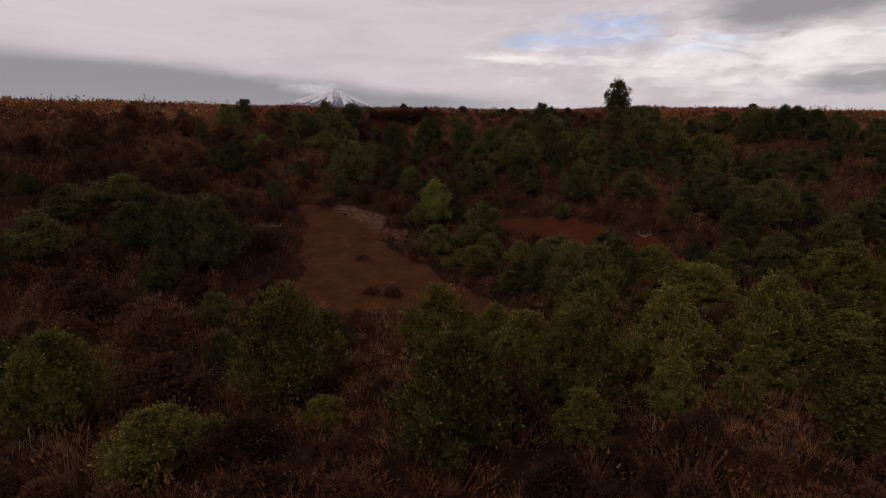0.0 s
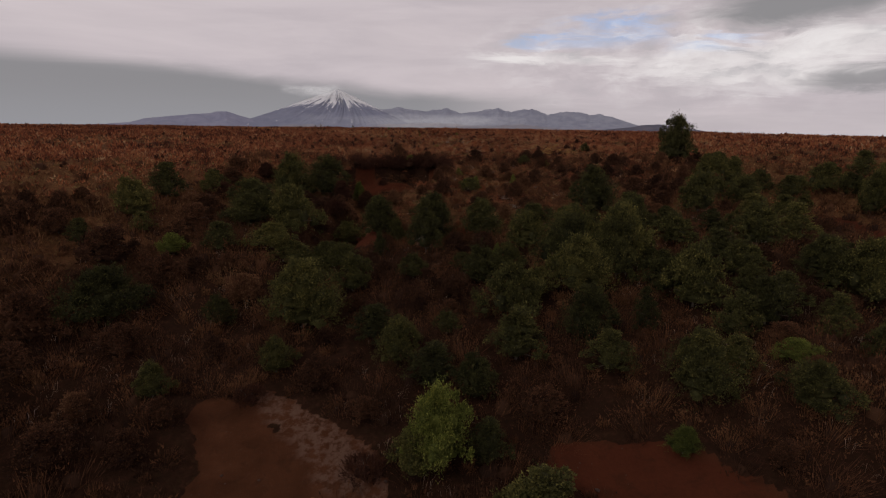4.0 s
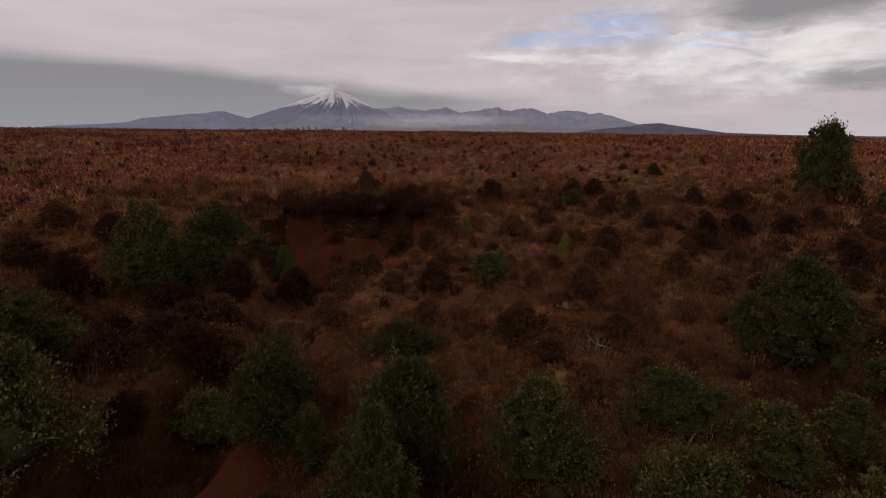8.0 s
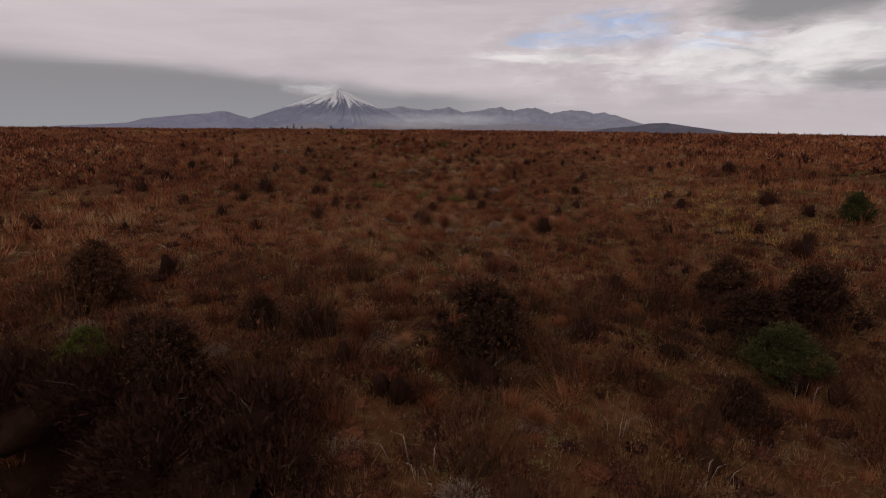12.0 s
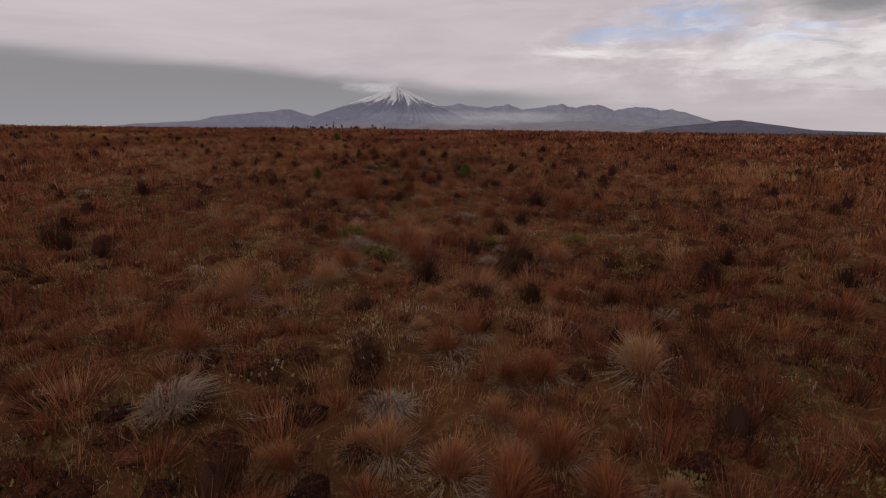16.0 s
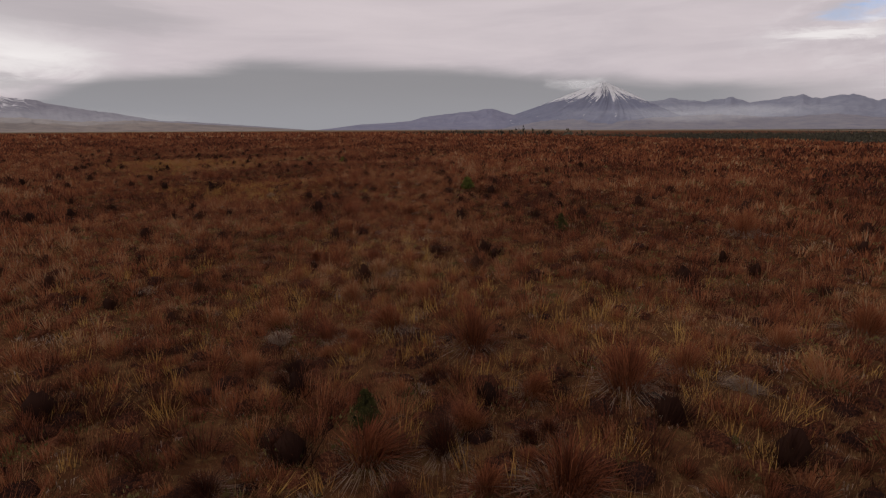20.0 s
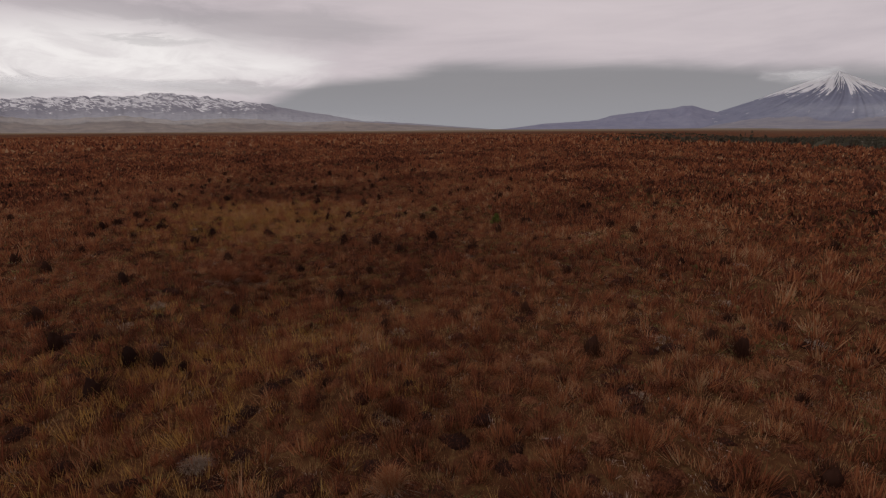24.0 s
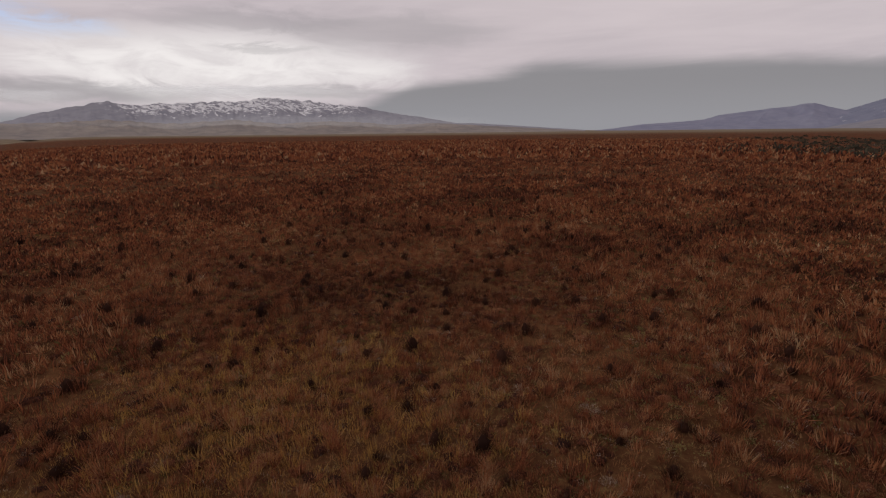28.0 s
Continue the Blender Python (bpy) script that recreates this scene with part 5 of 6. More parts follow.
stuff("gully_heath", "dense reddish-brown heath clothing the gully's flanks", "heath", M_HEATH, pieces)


# -- the gully's shrubs and small trees, each a thing of its own --
def tube(bm, a, b, ra, rb, sides=6):
    a, b = Vector(a), Vector(b)
    q = (b - a).to_track_quat("Z", "Y")
    rings = []
    for c, r in ((a, ra), (b, rb)):
        rings.append([bm.verts.new(c + q @ Vector((math.cos(k / sides * 6.2832) * r, math.sin(k / sides * 6.2832) * r, 0))) for k in range(sides)])
    for k in range(sides):
        bm.faces.new((rings[0][k], rings[0][(k + 1) % sides], rings[1][(k + 1) % sides], rings[1][k]))
    bm.faces.new(rings[1])


def limbs_mesh(name, seed, trunk_h, trunk_r, tips, mat):
    """A tapered trunk that forks into limbs reaching to the given tips."""
    g = random.Random(seed)
    bm = bmesh.new()
    p, r = Vector((0, 0, -0.15)), trunk_r
    joints = []
    for i in range(4):
        q = Vector((g.uniform(-0.08, 0.08), g.uniform(-0.08, 0.08), -0.15 + trunk_h * (i + 1) / 4))
        tube(bm, p, q, r, r * 0.82)
        p, r = q, r * 0.82
        joints.append((p.copy(), r))
    for t in tips:
        j, jr = g.choice(joints[1:])
        mid_p = j.lerp(Vector(t), 0.5) + Vector((g.uniform(-0.15, 0.15), g.uniform(-0.15, 0.15), g.uniform(0.0, 0.2)))
        tube(bm, j, mid_p, jr * 0.6, jr * 0.4, 5)
        tube(bm, mid_p, t, jr * 0.4, jr * 0.12, 5)
    me = bpy.data.meshes.new(name)
    bm.to_mesh(me)
    bm.free()
    me.materials.append(mat)
    return me


def crown(seed, clumps, tufts, per, pointed, leaf, tall):
    """A crown of leafy clumps one metre in half width and of the height given; each clump is knobbly with tufts of leaves."""
    g = np.random.default_rng(seed)
    V, F, T, C, off = [], [], [], [], 0
    lean = g.uniform(-0.12, 0.12, 2)
    lobes = g.uniform(0, 6.28, 3)
    # limbs and shade inside: closed masses of twigs up the middle, shade put in as dark tone
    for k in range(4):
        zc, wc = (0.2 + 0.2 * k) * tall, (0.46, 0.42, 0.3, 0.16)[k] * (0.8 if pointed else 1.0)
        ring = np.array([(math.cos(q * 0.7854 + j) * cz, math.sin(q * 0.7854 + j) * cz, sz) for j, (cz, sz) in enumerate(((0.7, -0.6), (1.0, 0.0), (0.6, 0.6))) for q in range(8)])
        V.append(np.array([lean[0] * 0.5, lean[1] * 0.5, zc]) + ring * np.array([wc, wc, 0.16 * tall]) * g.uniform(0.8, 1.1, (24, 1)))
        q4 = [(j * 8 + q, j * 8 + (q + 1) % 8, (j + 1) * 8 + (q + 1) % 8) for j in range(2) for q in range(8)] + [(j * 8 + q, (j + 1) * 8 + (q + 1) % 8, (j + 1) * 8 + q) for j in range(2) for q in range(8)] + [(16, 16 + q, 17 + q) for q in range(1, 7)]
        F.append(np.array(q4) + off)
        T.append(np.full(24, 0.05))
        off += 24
    for c in range(clumps):
        s = ((c + g.uniform(0, 1)) / clumps) ** 0.85
        a = c * 2.39996 + g.uniform(-0.5, 0.5)
        lobe = 0.82 + 0.26 * math.sin(a * 2 + s * 3 + lobes[0]) + 0.22 * math.sin(a * 3 + s * 7 + lobes[1]) + 0.12 * math.sin(s * 13 + lobes[2])
        wide = max(1 - s, 0.0) ** 0.5 * (0.82 + 0.35 * min(s, 0.35)) if not pointed else (1 - s) ** 0.75 * (0.8 + 0.7 * min(s, 0.3))
        rad = (0.1 + 0.28 * g.uniform(0, 1) ** 1.6) * (1 - (0.45 if pointed else 0.3) * s)
        rim = max(wide - rad * 0.6, 0.02) * g.uniform(0.62, 1.08) * lobe
        ctr = np.array([math.cos(a) * rim + lean[0] * s, math.sin(a) * rim + lean[1] * s, (0.1 + s * 0.9) * tall - rad * 0.55 * s])
        C.append(ctr * [0.8, 0.8, 0.85 / tall])
        flat = np.array([1.0, 1.0, g.uniform(0.5, 0.95)])
        ctr[2] += g.uniform(-0.06, 0.1) * tall * s
        tone = g.uniform(0.0, 0.6)
        # the twiggy inside of the clump, toned nearly black to stand for shade
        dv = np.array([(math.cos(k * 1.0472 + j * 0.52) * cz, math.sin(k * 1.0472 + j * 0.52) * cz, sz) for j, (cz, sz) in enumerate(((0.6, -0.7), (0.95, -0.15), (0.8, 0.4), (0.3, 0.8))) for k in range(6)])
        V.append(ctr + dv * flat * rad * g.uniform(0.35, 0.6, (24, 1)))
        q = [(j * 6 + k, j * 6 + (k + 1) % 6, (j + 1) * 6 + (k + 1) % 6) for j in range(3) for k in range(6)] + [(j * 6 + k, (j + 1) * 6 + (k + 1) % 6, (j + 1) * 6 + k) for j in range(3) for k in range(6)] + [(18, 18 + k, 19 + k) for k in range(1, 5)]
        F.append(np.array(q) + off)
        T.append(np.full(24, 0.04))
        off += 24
        # tufts of small leaves over its outer and upper side
        out = np.array([math.cos(a) * 0.6, math.sin(a) * 0.6, 0.55])
        dt = g.normal(0, 0.75, (tufts, 3)) + out
        dt /= np.linalg.norm(dt, axis=1)[:, None]
        seat = ctr + dt * flat * rad * g.uniform(0.6, 1.05, (tufts, 1))
        tuft_tone = np.clip(tone + g.normal(0.1, 0.14, tufts), 0, 1)
        n = tufts * per
        dq = np.repeat(dt, per, 0)
        p = np.repeat(seat, per, 0) + g.normal(0, 1, (n, 3)) * rad * np.array([0.15, 0.15, 0.13])
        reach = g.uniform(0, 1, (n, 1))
        p = p + dq * rad * 0.75 * reach * np.repeat(g.uniform(0.3, 1.2, (tufts, 1)), per, 0)
        up = dq * 0.8 + g.normal(0, 0.5, (n, 3)) + np.array([0, 0, 0.35])
        up /= np.linalg.norm(up, axis=1)[:, None]
        sd = np.cross(up, g.normal(0, 1, (n, 3)))
        sd /= np.linalg.norm(sd, axis=1)[:, None]
        L = leaf * g.uniform(0.6, 1.4, (n, 1))
        V.append(np.stack([p - sd * L * 0.33, p + sd * L * 0.33, p + up * L], 1).reshape(-1, 3))
        i = off + 3 * np.arange(n)
        F.append(np.stack([i, i + 1, i + 2], 1))
        # leaves lighten towards the tips, a highlight painted into each tuft's tone
        T.append(np.repeat(np.clip(np.repeat(tuft_tone, per) * 0.6 + 0.55 * reach[:, 0] ** 3 + g.normal(0, 0.07, n), 0, 1), 3))
        off += n * 3
    return np.concatenate(V), np.concatenate(F), np.concatenate(T), C


TALL = (1.0, 1.3, 1.75, 1.15, 2.0, 1.15, 1.4, 1.75, 0.95, 1.05, 1.15)
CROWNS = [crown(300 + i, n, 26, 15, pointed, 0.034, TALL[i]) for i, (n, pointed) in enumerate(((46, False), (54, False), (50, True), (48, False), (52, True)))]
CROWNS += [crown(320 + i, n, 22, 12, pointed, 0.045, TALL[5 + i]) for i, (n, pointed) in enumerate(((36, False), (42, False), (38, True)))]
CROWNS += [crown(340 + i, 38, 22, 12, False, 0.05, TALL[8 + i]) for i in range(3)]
crown_meshes, limb_meshes = {}, {}
LEAVES = {"dark": M_DARK_HEATH, "bright": M_LEAF_BRIGHT, "brown": M_HEATH_BUSH, "yellow": M_LEAF_YELLOW}


def shrub(x, y, top, half, tone="olive", kind=0, label=None, name="shrub", bare=0.03):
    """A bush or small tree whose crown tops out at the height given."""
    z = float(land(x, y))
    tall = max(top - z, 0.7)
    tall = min(max(tall, half * 0.8), half * 2.3)
    if kind not in crown_meshes:
        V, F, T, C = CROWNS[kind]
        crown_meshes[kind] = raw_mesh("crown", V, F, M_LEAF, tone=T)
        limb_meshes[kind] = limbs_mesh("trunk", kind, 0.45, 0.045, [Vector(c) for c in C[::9]], M_BARK)
    root = tagged(new(name), label or "olive-green leafy shrub on the gully's flank", "shrub" if name == "shrub" else "tree", "shrubs in the gully" if name == "shrub" else "")
    root.matrix_basis = pose(x, y, z, 0, 0, (x * 71 + y * 37) % 360)
    if name == "heath_bush":
        tagged(root, label, "heath bush", "brown heath bushes in the gully")
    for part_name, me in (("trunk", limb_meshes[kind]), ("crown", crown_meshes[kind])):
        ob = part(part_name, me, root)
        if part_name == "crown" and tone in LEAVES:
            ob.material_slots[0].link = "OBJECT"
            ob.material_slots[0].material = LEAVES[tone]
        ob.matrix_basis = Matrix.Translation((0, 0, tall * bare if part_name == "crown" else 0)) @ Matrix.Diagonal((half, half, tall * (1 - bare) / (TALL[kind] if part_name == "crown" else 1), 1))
    return root


# shrubs: (x, y, height of the top, half width), from the gully's foot up to the plain
SHRUBS_FOOT = (
    (-7, 12.4, -6.8, 1.6), (0.4, 12.6, -4.9, 1.9), (-10.9, 14.3, -5.7, 1.6), (4.3, 15.7, -5.3, 1.7), (-14, 15.6, -6.2, 1.4), (-4.6, 16, -4.9, 1.8), (8, 17.9, -5.2, 1.6),
    (12.1, 18.9, -5, 1.7), (0.1, 20.4, -5.9, 1.7), (17.5, 22.5, -6.4, 1.8), (9.2, 22.6, -6.6, 1.6), (12.6, 24.9, -6.9, 2.2), (6.3, 25.7, -5.1, 2.3), (-12.2, 28, -3.7, 2),
    (11.4, 28.1, -5.7, 1.9), (14.9, 28.2, -6.9, 1.5), (20.6, 28.2, -6.8, 1.9), (1.8, 29.4, -6.1, 1.5), (4.4, 29.6, -5.8, 0.9),
)
SHRUBS_LOWER = (
    (-15.2, 30, -3.6, 3.5), (-0.3, 32.1, -5.4, 1.4), (-20.1, 33.7, -3.3, 2.2), (27.5, 34, -3.8, 2.2), (15.9, 35.2, -2.7, 1), (20.5, 36.2, -2.7, 3.3), 
    (16.7, 36.8, -3.1, 0.9), (13.2, 37.2, -2.4, 1.4), (9.7, 38.7, -1.9, 1.6), (-2.4, 41.8, -2.6, 1.2), (6.4, 43, -1.4, 1.3), (-16.6, 43.2, -0.8, 2.1), (9.1, 43.3, -1.4, 0.8),
    (25.5, 44.5, -1.6, 2), (-7.6, 44.8, -0.8, 2.1), (3, 45.3, -0.9, 1.9), (6.6, 46.9, 0.2, 1.8), (22.3, 48.4, 0.2, 3.4),
)
SHRUBS_MIDDLE = (
    (3.2, 49.6, -0.7, 1.1), (8.0, 49.6, 1.5, 3.2), (-8.4, 50.9, -1.5, 2.9), (0.6, 50.9, -1.6, 0.9), (32.2, 51, -1.4, 3.2), (-11.3, 51.5, -0.3, 1.6), (-4.6, 52.1, -0.5, 0.6),
    (4.8, 52.8, 0.7, 1.7), (-1.8, 53, 1.3, 1.3), (-10.8, 54.7, 2.0, 2.1), (1.9, 54.8, 1.2, 1.6), (-13.9, 55.1, 1.2, 2.1), (-1.5, 55.2, 1.4, 1.8), (14.7, 56, 0.8, 1.1),
    (5.7, 56.2, 0.4, 1.5), (-4, 56.3, -0.3, 0.8), (-5.2, 57, 1, 1.5), (-5.6, 58.5, 0.9, 1.1), (-15.2, 59.4, 2, 2.1),
)
SHRUBS_UPPER = (
    (42, 60, 2.2, 2.4), (-1.9, 60.8, 0.5, 1.3), (35.5, 63, 3.4, 2.4), (23.7, 63.2, 2.3, 1.9), (43.5, 63.5, 3.2, 2.5), (10.3, 59.0, 3.1, 1.8), (39.5, 65, 3.6, 2.8),
    (1.5, 66.2, 1.8, 1.2), (-11.4, 68.6, 3.3, 2.2), (-14.6, 68.0, 3.4, 2.25), (35, 70, 3.2, 2.1), (26.2, 72.5, 3.8, 2.4),
    (27.7, 76.2, 3.6, 2),
)
PLACED = SHRUBS_FOOT + SHRUBS_LOWER + SHRUBS_MIDDLE + SHRUBS_UPPER
for i, (sx, sy, top_z, half) in enumerate(PLACED):
    tall = top_z - float(land(sx, sy))
    half = half * 1.15
    if half > 2.6:  # a thicket of several stems
        for n in range(4):
            q = n * 1.7 + i
            ox, oy = sx + math.cos(q) * half * 0.5, sy + math.sin(q) * half * 0.4
            shrub(ox, oy, top_z - 0.25 * (n % 3), half * (0.62, 0.52, 0.56, 0.48)[n], "olive", (0, 1, 3, 1)[n])
        continue
    shrub(sx, sy, top_z, half, "yellow" if sy < 31 and sx > -11 else "olive", (2, 4)[i % 2] if tall > 1.75 * half else 1 if tall > 1.3 * half else (0, 3)[i % 2],
          "yellowish olive shrub at the gully's foot" if sy < 31 and sx > -11 else None)
for sx, sy, top_z, half, kind, label in ((-0.6, 36.2, -3.2, 1.7, 3, "bright green leafy shrub beside the sand slide"), (8.1, 36.3, -4.5, 0.8, 1, "small bright green shrub above the red scarp"),
                                         (-9.1, 71.0, 2.2, 0.95, 1, "bright green pointed shrub beside the eroded hollow"), (-16.3, 49.2, -0.2, 1.1, 0, "bright green shrub in brown heath"), (14.1, 39.8, -2.7, 1.1, 3, "bright green shrub in brown heath"),
                                         (0.9, 123.9, 5.75, 0.45, 0, "low fresh green shrub among the tussocks"), (-6.1, 122.7, 5.55, 0.25, 1, "low fresh green shrub among the tussocks"), (-15.5, 154.3, 6.85, 0.5, 3, "low fresh green shrub among the tussocks"),
                                         (-37.9, 171.4, 7.1, 0.36, 0, "low fresh green shrub among the tussocks"), (2.0, 66.9, 1.9, 0.5, 3, "fresh green shrub among brown heath"), (1.1, 66.3, 1.7, 0.45, 1, "fresh green shrub among brown heath"),
                                         (0.6, 72.2, 2.3, 0.45, 0, "fresh green shrub at the hollow's rim"), (9.8, 76.0, 3.0, 0.4, 3, "fresh green shrub among the tussocks"), (-4.6, 77.9, 3.2, 0.6, 0, "dull green shrub on the hollow's rim"),
                                         (5.8, 71.0, 2.9, 0.45, 1, "fresh green shrub among brown heath"), (4.4, 29.8, -5.8, 0.9, 4, "bright green shrub below the red scarp"), (2.6, 50.7, -0.5, 0.55, 2, "bright green shrub among olive shrubs")):
    shrub(sx, sy, top_z, half, "bright", kind, label)
for sx, sy, top_z, half, kind in ((-6.8, 132.5, 6.25, 0.35, 2), (-7.9, 146.6, 6.9, 0.34, 2), (17.1, 89.5, 4.6, 0.7, 1), (7.8, 78.2, 3.4, 0.85, 1)):
    shrub(sx, sy, top_z, half, "olive", kind, "dull dark green shrub among the tussocks")
for i, (sx, sy, half, tall) in enumerate(((-17.2, 66.0, 1.5, 1.9), (-12.8, 65.9, 1.5, 1.8), (-9.9, 66.6, 1.3, 1.8), (-16.2, 63.6, 1.4, 1.4), (-13.2, 62.8, 1.5, 1.5), (-10.6, 63.2, 1.4, 1.5), (-9.2, 60.6, 1.2, 1.2),
                                          (-11.6, 59.6, 1.4, 1.3), (-18.4, 61.4, 1.5, 1.2), (-17.9, 57.4, 1.5, 1.2), (-9.6, 57.2, 1.0, 1.0), (-19.6, 66.6, 1.6, 1.5), (-17.8, 70.4, 1.4, 1.3), (-20.8, 70.6, 1.5, 1.2))):
    shrub(sx, sy, float(land(sx, sy)) + tall, half, ("dark", "brown")[i % 2], 8 + i % 3, "dark brown heath bush crowding the gully's western bank", "heath_bush", 0.0)
for i, (sx, sy, half, tall) in enumerate(((-3.3, 74.9, 0.8, 0.9), (-4.7, 73.2, 0.85, 0.9), (-2.6, 73.6, 0.9, 1.0), (-1.9, 71.6, 0.8, 0.8))):
    shrub(sx, sy, float(land(sx, sy)) + tall, half, "brown", 8 + i % 3, "reddish-brown heath bush in the mouth of the hollow", "heath_bush", 0.0)
shrub(24.6, 79.3, 7.5, 2.7, "olive", 3, "lone dark green tree standing above the plain's edge", "tree", 0.02)

g = random.Random(5)


def open_ground(x, y):
    """Ground that stays clear of bush: below the red scarps and along the sandy track."""
    return 5 < x < 14.5 and 30.5 < y < 37 or 23 < x < 36 and 46 < y < 57.5


taken = [(q[0], q[1], q[3]) for q in PLACED]
count = 0
for _ in range(4000):
    sx, sy = g.uniform(-42, 56), g.uniform(12, 80)
    half = g.uniform(0.8, 1.7) if sx < 2 else g.uniform(1.0, 2.1)
    thick = float(fbm(np.array([sx * 0.07]), np.array([sy * 0.07]), 88)[0])
    if open_ground(sx, sy) or sy > 60 and sx < 20 or sx < -9 and g.random() < 0.72 or sy > 70 or thick < (0.45 if sx < 2 else 0.34) or float(plain_share(np.array([sx]), np.array([sy]))[0]) > (0.3 if sx < 20 else 1.1):
        continue
    if float(bare_sand(np.array([sx]), np.array([sy]))[0]) > 0 or min(float(capsule(np.array([sx]), np.array([sy]), s)[0]) for s in (SAND_MAIN, SAND_FAN, *SAND_SCARPS)) < 1.5:
        continue
    if any(math.hypot(sx - a, sy - b) < 0.68 * (half + c) for a, b, c in taken):
        continue
    shrub(sx, sy, float(land(sx, sy)) + half * g.uniform(1.0, 1.45), half, "yellow" if sy < 27 and sx > -4 else "olive", 5 + g.randrange(3))
    taken.append((sx, sy, half))
    count += 1
    if count >= 120:
        break

# the thickest bush, along the gully's foot and western bank
for x0, x1, y0, y1, many in ((2, 29, 14, 37, 46), (-22, -9, 47, 64, 9), (-24, -11, 21, 34, 6), (-1, 24, 38, 56, 24), (22, 50, 44, 74, 14)):
    tries = 0
    while many and tries < 900:
        tries += 1
        sx, sy, half = g.uniform(x0, x1), g.uniform(y0, y1), g.uniform(1.0, 2.0)
        near_sand = min(float(capsule(np.array([sx]), np.array([sy]), s)[0]) for s in (SAND_MAIN, SAND_FAN, SAND_CHANNEL, *SAND_SCARPS))
        if open_ground(sx, sy) or near_sand < 1.6 or any(math.hypot(sx - a, sy - b) < 0.55 * (half + c) for a, b, c in taken):
            continue
        shrub(sx, sy, float(land(sx, sy)) + half * g.uniform(1.0, 1.5), half, "yellow" if sy < 27 and sx > -4 else "olive", 5 + g.randrange(3))
        taken.append((sx, sy, half))
        many -= 1

# rounded bushes of brown heath between the shrubs
many, tries, placed_heath = 300, 0, []
while many and tries < 9000:
    tries += 1
    sx, sy, half = g.uniform(-30, 30), g.uniform(7, 82), g.uniform(0.55, 1.25)
    half = half * 1.5 if sx < -7 else half
    u = np.array([sx]), np.array([sy])
    if open_ground(sx, sy) and g.random() < 0.6 or float(bare_sand(*u)[0]) > 0 or g.random() < float(plain_share(*u)[0]) * (2.5 if sx < -7 else 0.8) or any(float(capsule(*u, s)[0]) < 1.35 for s in (SAND_MAIN, SAND_FAN, SAND_CHANNEL, SAND_HOLLOW, *SAND_SCARPS)):
        continue
    if any(math.hypot(sx - a, sy - b) < 0.75 * (half + c) for a, b, c in taken) or any(math.hypot(sx - a, sy - b) < 0.7 * (half + c) for a, b, c in placed_heath):
        continue
    shrub(sx, sy, float(land(sx, sy)) + half * g.uniform(0.8, 1.25), half, "brown", 8 + g.randrange(3), "rounded reddish-brown heath bush in the gully", "heath_bush", 0.0)
    placed_heath.append((sx, sy, half))
    many -= 1


bush_meshes = []
for i in range(6):
    gb = np.random.default_rng(600 + i)
    o, t1 = np.zeros((1, 3)), np.array([0.42])
    one = np.ones(1)
    # cores and hearts are darkened to paint the shade inside the bush
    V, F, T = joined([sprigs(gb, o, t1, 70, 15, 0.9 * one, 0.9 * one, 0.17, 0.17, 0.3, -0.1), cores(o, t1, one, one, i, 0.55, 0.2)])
    W, G, S = joined([brush(gb, o, t1, 420, 1.05 * one, 0.8 * one, 0.012, False, 0.95, 0.6), shade_heart(o, t1, 1.2 * one, 1.1 * one, i)])
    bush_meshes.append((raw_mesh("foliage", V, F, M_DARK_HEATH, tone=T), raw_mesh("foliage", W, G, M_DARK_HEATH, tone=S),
                        limbs_mesh("trunk", 60 + i, 0.35, 0.05, [Vector((0.6 * math.cos(q), 0.6 * math.sin(q), 0.7)) for q in (0.3 + i, 2.2, 4.4)], M_BARK)))


def heath_bush(x, y, half, tall, seed, label="dark brown heath bush", z=None, upright=False, group="dark heath bushes"):
    root = tagged(new("twiggy_bush" if upright else "heath_bush"), label, "heath bush", group)
    root.matrix_basis = pose(x, y, (float(land(x, y)) if z is None else z) - 0.06, 0, 0, seed * 50)
    m = bush_meshes[seed % 6]
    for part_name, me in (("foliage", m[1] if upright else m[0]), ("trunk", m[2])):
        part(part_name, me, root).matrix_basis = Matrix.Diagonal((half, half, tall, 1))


for i, (bx, by, half) in enumerate(BUSH_NEAR + BUSH_MID + BUSH_FAR):
    heath_bush(bx, by, half * 1.05, half * (1.5 + 0.35 * math.sin(i * 2.3)), i, "dark twiggy heath bush among the tussocks", None, True, "dark bushes over the plain")

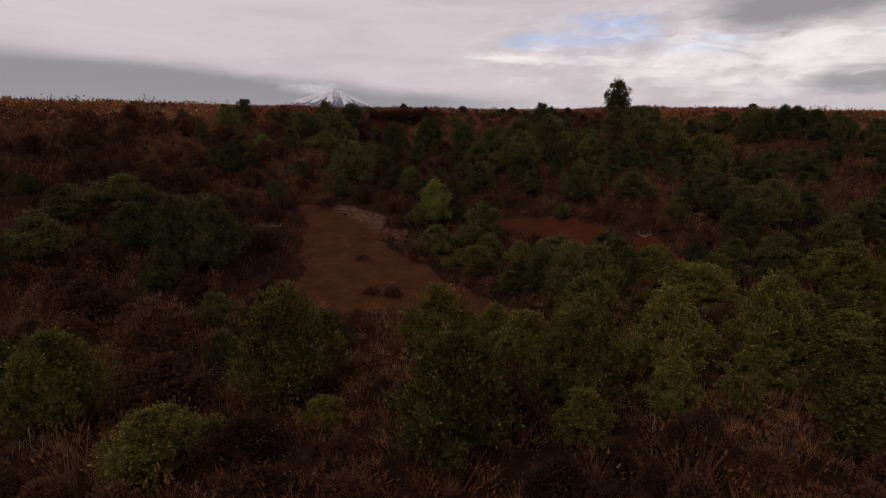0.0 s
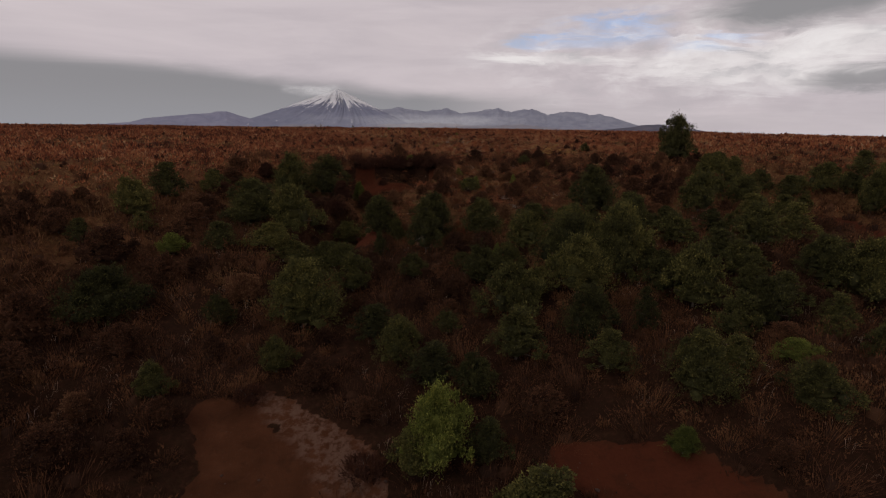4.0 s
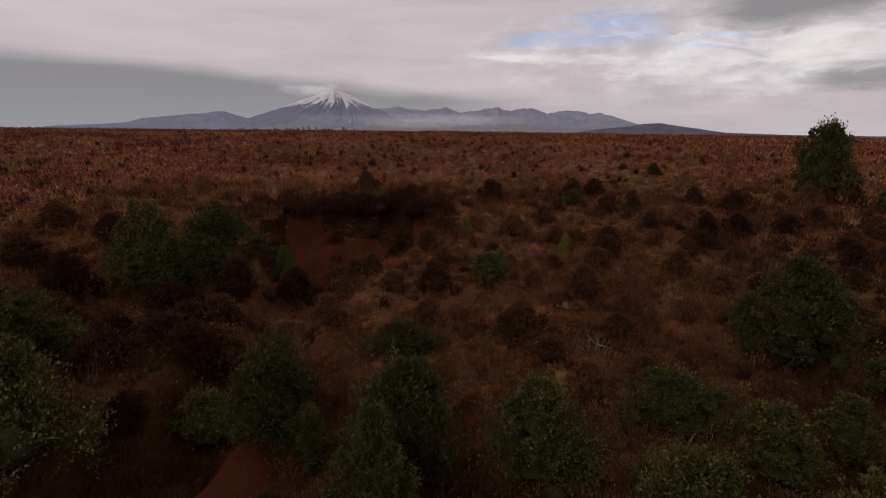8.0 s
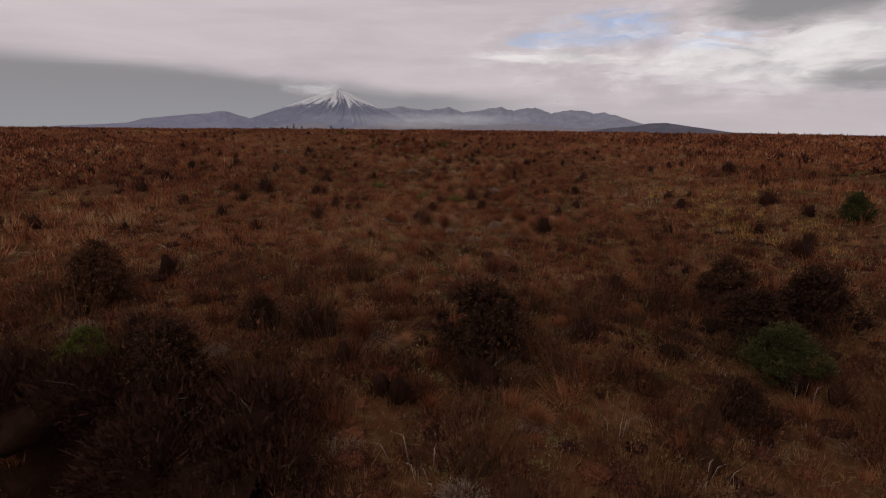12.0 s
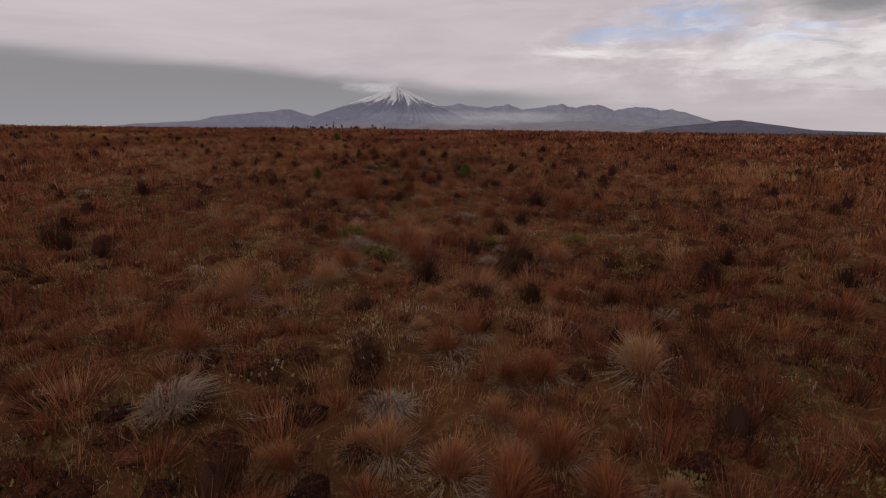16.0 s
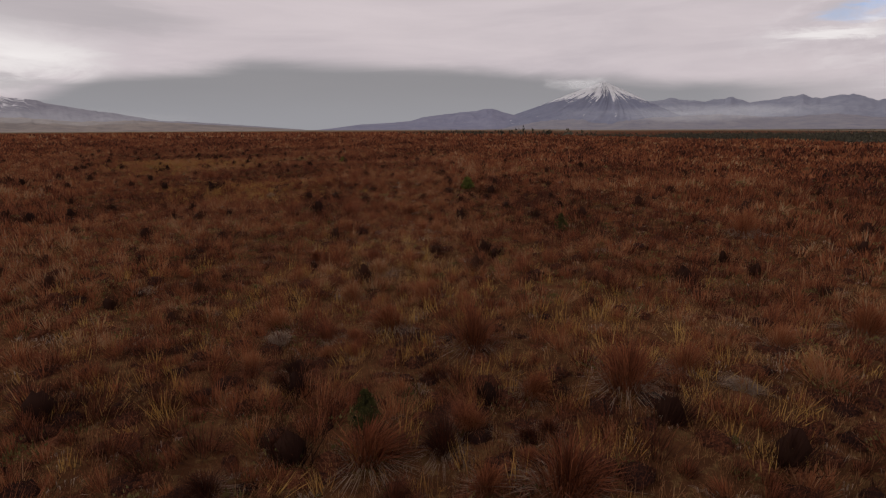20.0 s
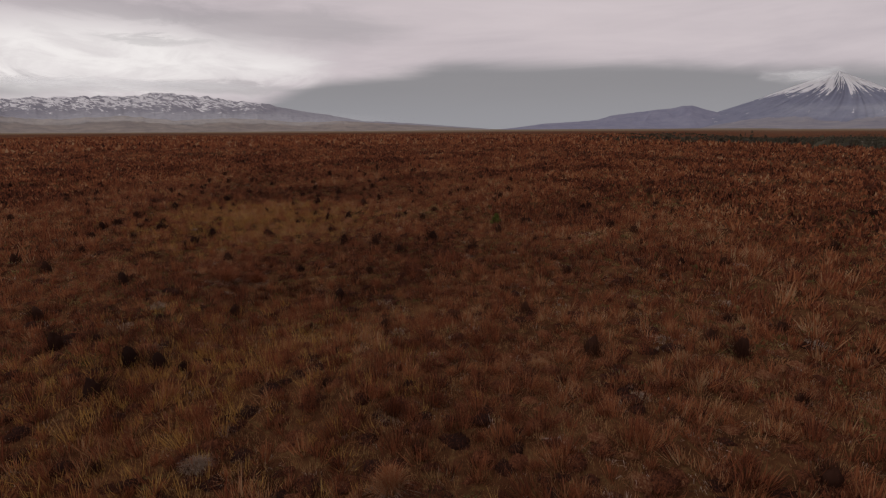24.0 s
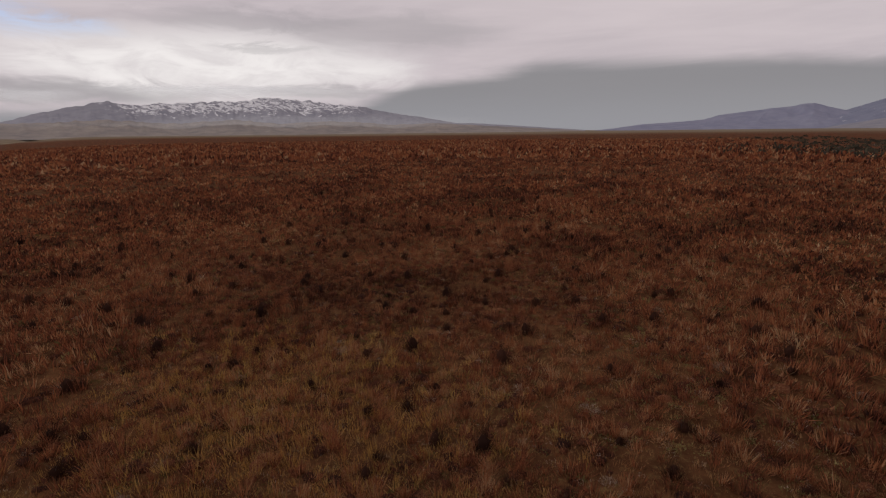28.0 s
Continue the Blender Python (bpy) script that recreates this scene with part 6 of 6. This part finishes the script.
for i, (hx, hy, half, tall, label) in enumerate((
        (-3.4, 26.4, 0.4, 0.45, "dark heath bush alone on the bare sand"), (-2.35, 26.2, 0.5, 0.55, "dark heath bush alone on the bare sand"), (-4.6, 30.8, 0.4, 0.35, "low dark plant on the bare sand"), (-3.2, 35.7, 0.75, 0.8, "dark heath bush at the head of the sand"),
        (-8.3, 39.1, 0.7, 0.6, "dark heath bush at the head of the sand"), (-1.4, 32.0, 0.8, 0.7, "dark heath bush at the sand's edge"), (-11.8, 76.1, 1.0, 1.1, "dark heath bush over the hollow's rim"), (-10.2, 76.7, 1.0, 1.0, "dark heath bush over the hollow's rim"),
        (-8.6, 77.0, 0.95, 1.0, "dark heath bush over the hollow's rim"), (-7.1, 77.2, 0.9, 0.9, "dark heath bush over the hollow's rim"), (-5.6, 77.1, 0.9, 0.9, "dark heath bush over the hollow's rim"), (-4.0, 77.0, 0.85, 0.8, "dark heath bush over the hollow's rim"),
        (-2.4, 76.5, 0.8, 0.8, "dark heath bush over the hollow's rim"), (-3.6, 74.5, 0.55, 0.95, "dark heath bush standing in the hollow"), (-5.6, 73.0, 0.6, 0.7, "dark heath bush standing in the hollow"), (-6.9, 74.0, 0.4, 0.5, "dark heath bush standing in the hollow"), (-7.3, 75.6, 0.5, 0.6, "dark heath bush below the hollow's back wall"), (-1.0, 76.4, 0.9, 0.9, "dark heath bush by the hollow"), (-12.6, 74.6, 1.0, 1.0, "dark heath bush by the hollow"))):
    heath_bush(hx, hy, half, tall, 40 + i, label)


# the peat lip that overhangs the hollow
lip_x = np.linspace(-10.2, -0.6, 60)
rim_line = 77.1 - 0.085 * (lip_x + 5.3) ** 2
top_z = land(lip_x, lip_x * 0 + 78.0)
jag = (fbm(lip_x * 1.3, lip_x * 0, 55) - 0.5)
reach_in = (0.8 + 1.7 * jag + 0.9 * (fbm(lip_x * 4, lip_x * 0, 57) - 0.5)) * np.sin(np.linspace(0.25, math.pi - 0.25, 60)) ** 0.5
rows_lip = [(0.9, 0.02), (0.1, 0.05), (-reach_in * 0.7, -0.08), (-reach_in, -0.2 - 0.3 * jag), (-reach_in * 0.8, -0.4 - 0.4 * jag), (0.1, -0.7), (0.9, -1.0)]
V = np.stack([np.stack([lip_x, rim_line + dy, top_z + dz + (fbm(lip_x * 2.3, lip_x * 0 + k, 56) - 0.5) * 0.4], -1) for k, (dy, dz) in enumerate(rows_lip)], 1)
lip = raw_mesh("peat_lip", V.reshape(-1, 3), grid_faces(60, len(rows_lip)), M_GROUND, smooth=True, extra=(("peat", np.ones(60 * len(rows_lip))),))
tagged(new("peat_lip", lip), "overhanging lip of dark peat above the eroded hollow", "peat bank", kind="structure")

# bushes that hang over the hollow's undercut rim
for n in range(26):
    u = n / 25
    gr = random.Random(500 + n)
    bx = -10.0 + 9.3 * u + gr.uniform(-0.3, 0.3)
    by = 77.0 - 0.085 * (bx + 5.3) ** 2 + gr.uniform(-0.75, 0.45)
    heath_bush(bx, by, gr.uniform(0.4, 0.95), gr.uniform(0.4, 0.95), 70 + n, "dark heath bush hanging over the hollow's rim", float(land(bx, 78.0)) - gr.uniform(0.15, 0.55))

# -- stones and crumbs of scoria strewn over the bare sand --
x, y = scatter(rng, -11, 6, 21, 41, 2.2)
k = (bare_sand(x, y) > 0.7) & (fbm(x * 0.4, y * 0.4, 19) > 0.55)
P = on_land(x[k], y[k])
r = 0.03 + 0.1 * rng.uniform(0, 1, len(P)) ** 3
stuff("scoria_stones", "small dark stones strewn over the bare sand", "stones", M_STONE, [cores(P, rng.uniform(0, 1, len(P)), r * 1.6, r, 3)])


# -- dead branches and drift on the ground --
def dead_branch(x, y, size, seed, lift=0.0, label="bleached dead branches lying in the heath"):
    g2 = random.Random(seed)
    bm = bmesh.new()

    def grow(p, d, length, r, depth):
        steps = 3
        for i in range(steps):
            d = (d + Vector((g2.uniform(-0.35, 0.35), g2.uniform(-0.35, 0.35), g2.uniform(-0.22, 0.25)))).normalized()
            q = p + d * length / steps
            q.z = max(q.z, 0.03)
            tube(bm, p, q, r, r * 0.8, 5)
            p, r = q, r * 0.8
            if depth and g2.random() < 0.85:
                side = Vector((g2.uniform(-1, 1), g2.uniform(-1, 1), g2.uniform(-0.1, 0.8))).normalized()
                grow(p, (d + side).normalized(), length * g2.uniform(0.35, 0.6), r * 0.65, depth - 1)
    for k in range(5):
        a = g2.uniform(0, 6.28)
        grow(Vector((0, 0, 0.02)), Vector((math.cos(a), math.sin(a), g2.uniform(0.1, 0.5))), size * 0.45, 0.008 * size, 3)
    me = bpy.data.meshes.new("dead_branch")
    bm.to_mesh(me)
    bm.free()
    me.materials.append(M_DEADWOOD)
    ob = new("dead_branch", me)
    ob.matrix_basis = pose(x, y, float(land(x, y)) + lift, 0, 0, seed * 40)
    return tagged(ob, label, "dead branch", "dead branches")


for i, (bx, by, s, up) in enumerate(((4.2, 62.8, 0.9, 0.3), (-17.1, 66.1, 1.3, 0.3), (2.9, 32.1, 1.5, 0.0), (4.6, 60.0, 1.0, 0.3), (1.2, 65.0, 0.7, 0.2), (0.4, 69.5, 0.8, 0.2), (-4.6, 12.6, 1.0, 0.5),
                                     (1.2, 16.4, 1.1, 0.6), (-3.8, 94.0, 0.5, 0.1), (3.6, 84.5, 0.6, 0.0), (-15.5, 64.0, 1.0, 0.3), (7.2, 66.5, 0.8, 0.2), (5.6, 74.0, 0.7, 0.1), (12.4, 32.5, 1.2, 0.2), (-10.4, 33.5, 1.0, 0.5), (-2.6, 27.9, 0.35, 0.0), (-4.4, 30.6, 0.3, 0.0), (-5.0, 34.2, 0.3, 0.0), (-1.2, 24.4, 0.45, 0.0), (-16.2, 66.9, 0.9, 0.5), (8.6, 63.4, 0.8, 0.4), (-20.5, 60.0, 0.9, 0.4), (3.0, 96.4, 0.6, 0.05), (4.1, 97.2, 0.4, 0.05), (-0.4, 98.8, 0.6, 0.1), (1.8, 99.9, 0.4, 0.05), (0.4, 103.1, 0.6, 0.05), (-4.1, 124.9, 0.5, 0.05), (0.4, 112.8, 0.4, 0.05))):
    dead_branch(bx, by, s, i + 1, up)

# -- far bush in the low ground beyond the plain --
pieces = []
x, y = scatter(rng, -330, 420, 280, 800, 0.02)
k = (fbm(x * 0.012, y * 0.012, 15) > 0.4) & (y > np.where(x < 0, 300 - 0.2 * x, 307 - 0.9 * x)) & (x + 0.25 * y + rng.normal(0, 35, len(x)) > -75)
P = on_land(x[k], y[k], -0.5)
size, tone = rng.uniform(0.7, 1.6, len(P)), np.clip(rng.normal(0.4, 0.25, len(P)), 0, 1)
size = size * (0.3 + 0.75 * step(P[:, 0] + 0.25 * P[:, 1], -80, 60) + 0.5 * step(P[:, 0] + 0.25 * P[:, 1], 50, 120))
size = np.minimum(size, 1.75)
pieces.append(dome_leaves(rng, P, tone, 20, 3.4 * size, 2.8 * size, 0.95, 0.3, 0.0, 0.45))
pieces.append(cores(P, tone, 3.2 * size, 2.6 * size, 6, 0.85))
stuff("far_bush", "dark olive bush filling the low ground beyond the plain", "bush", M_FOREST, pieces)
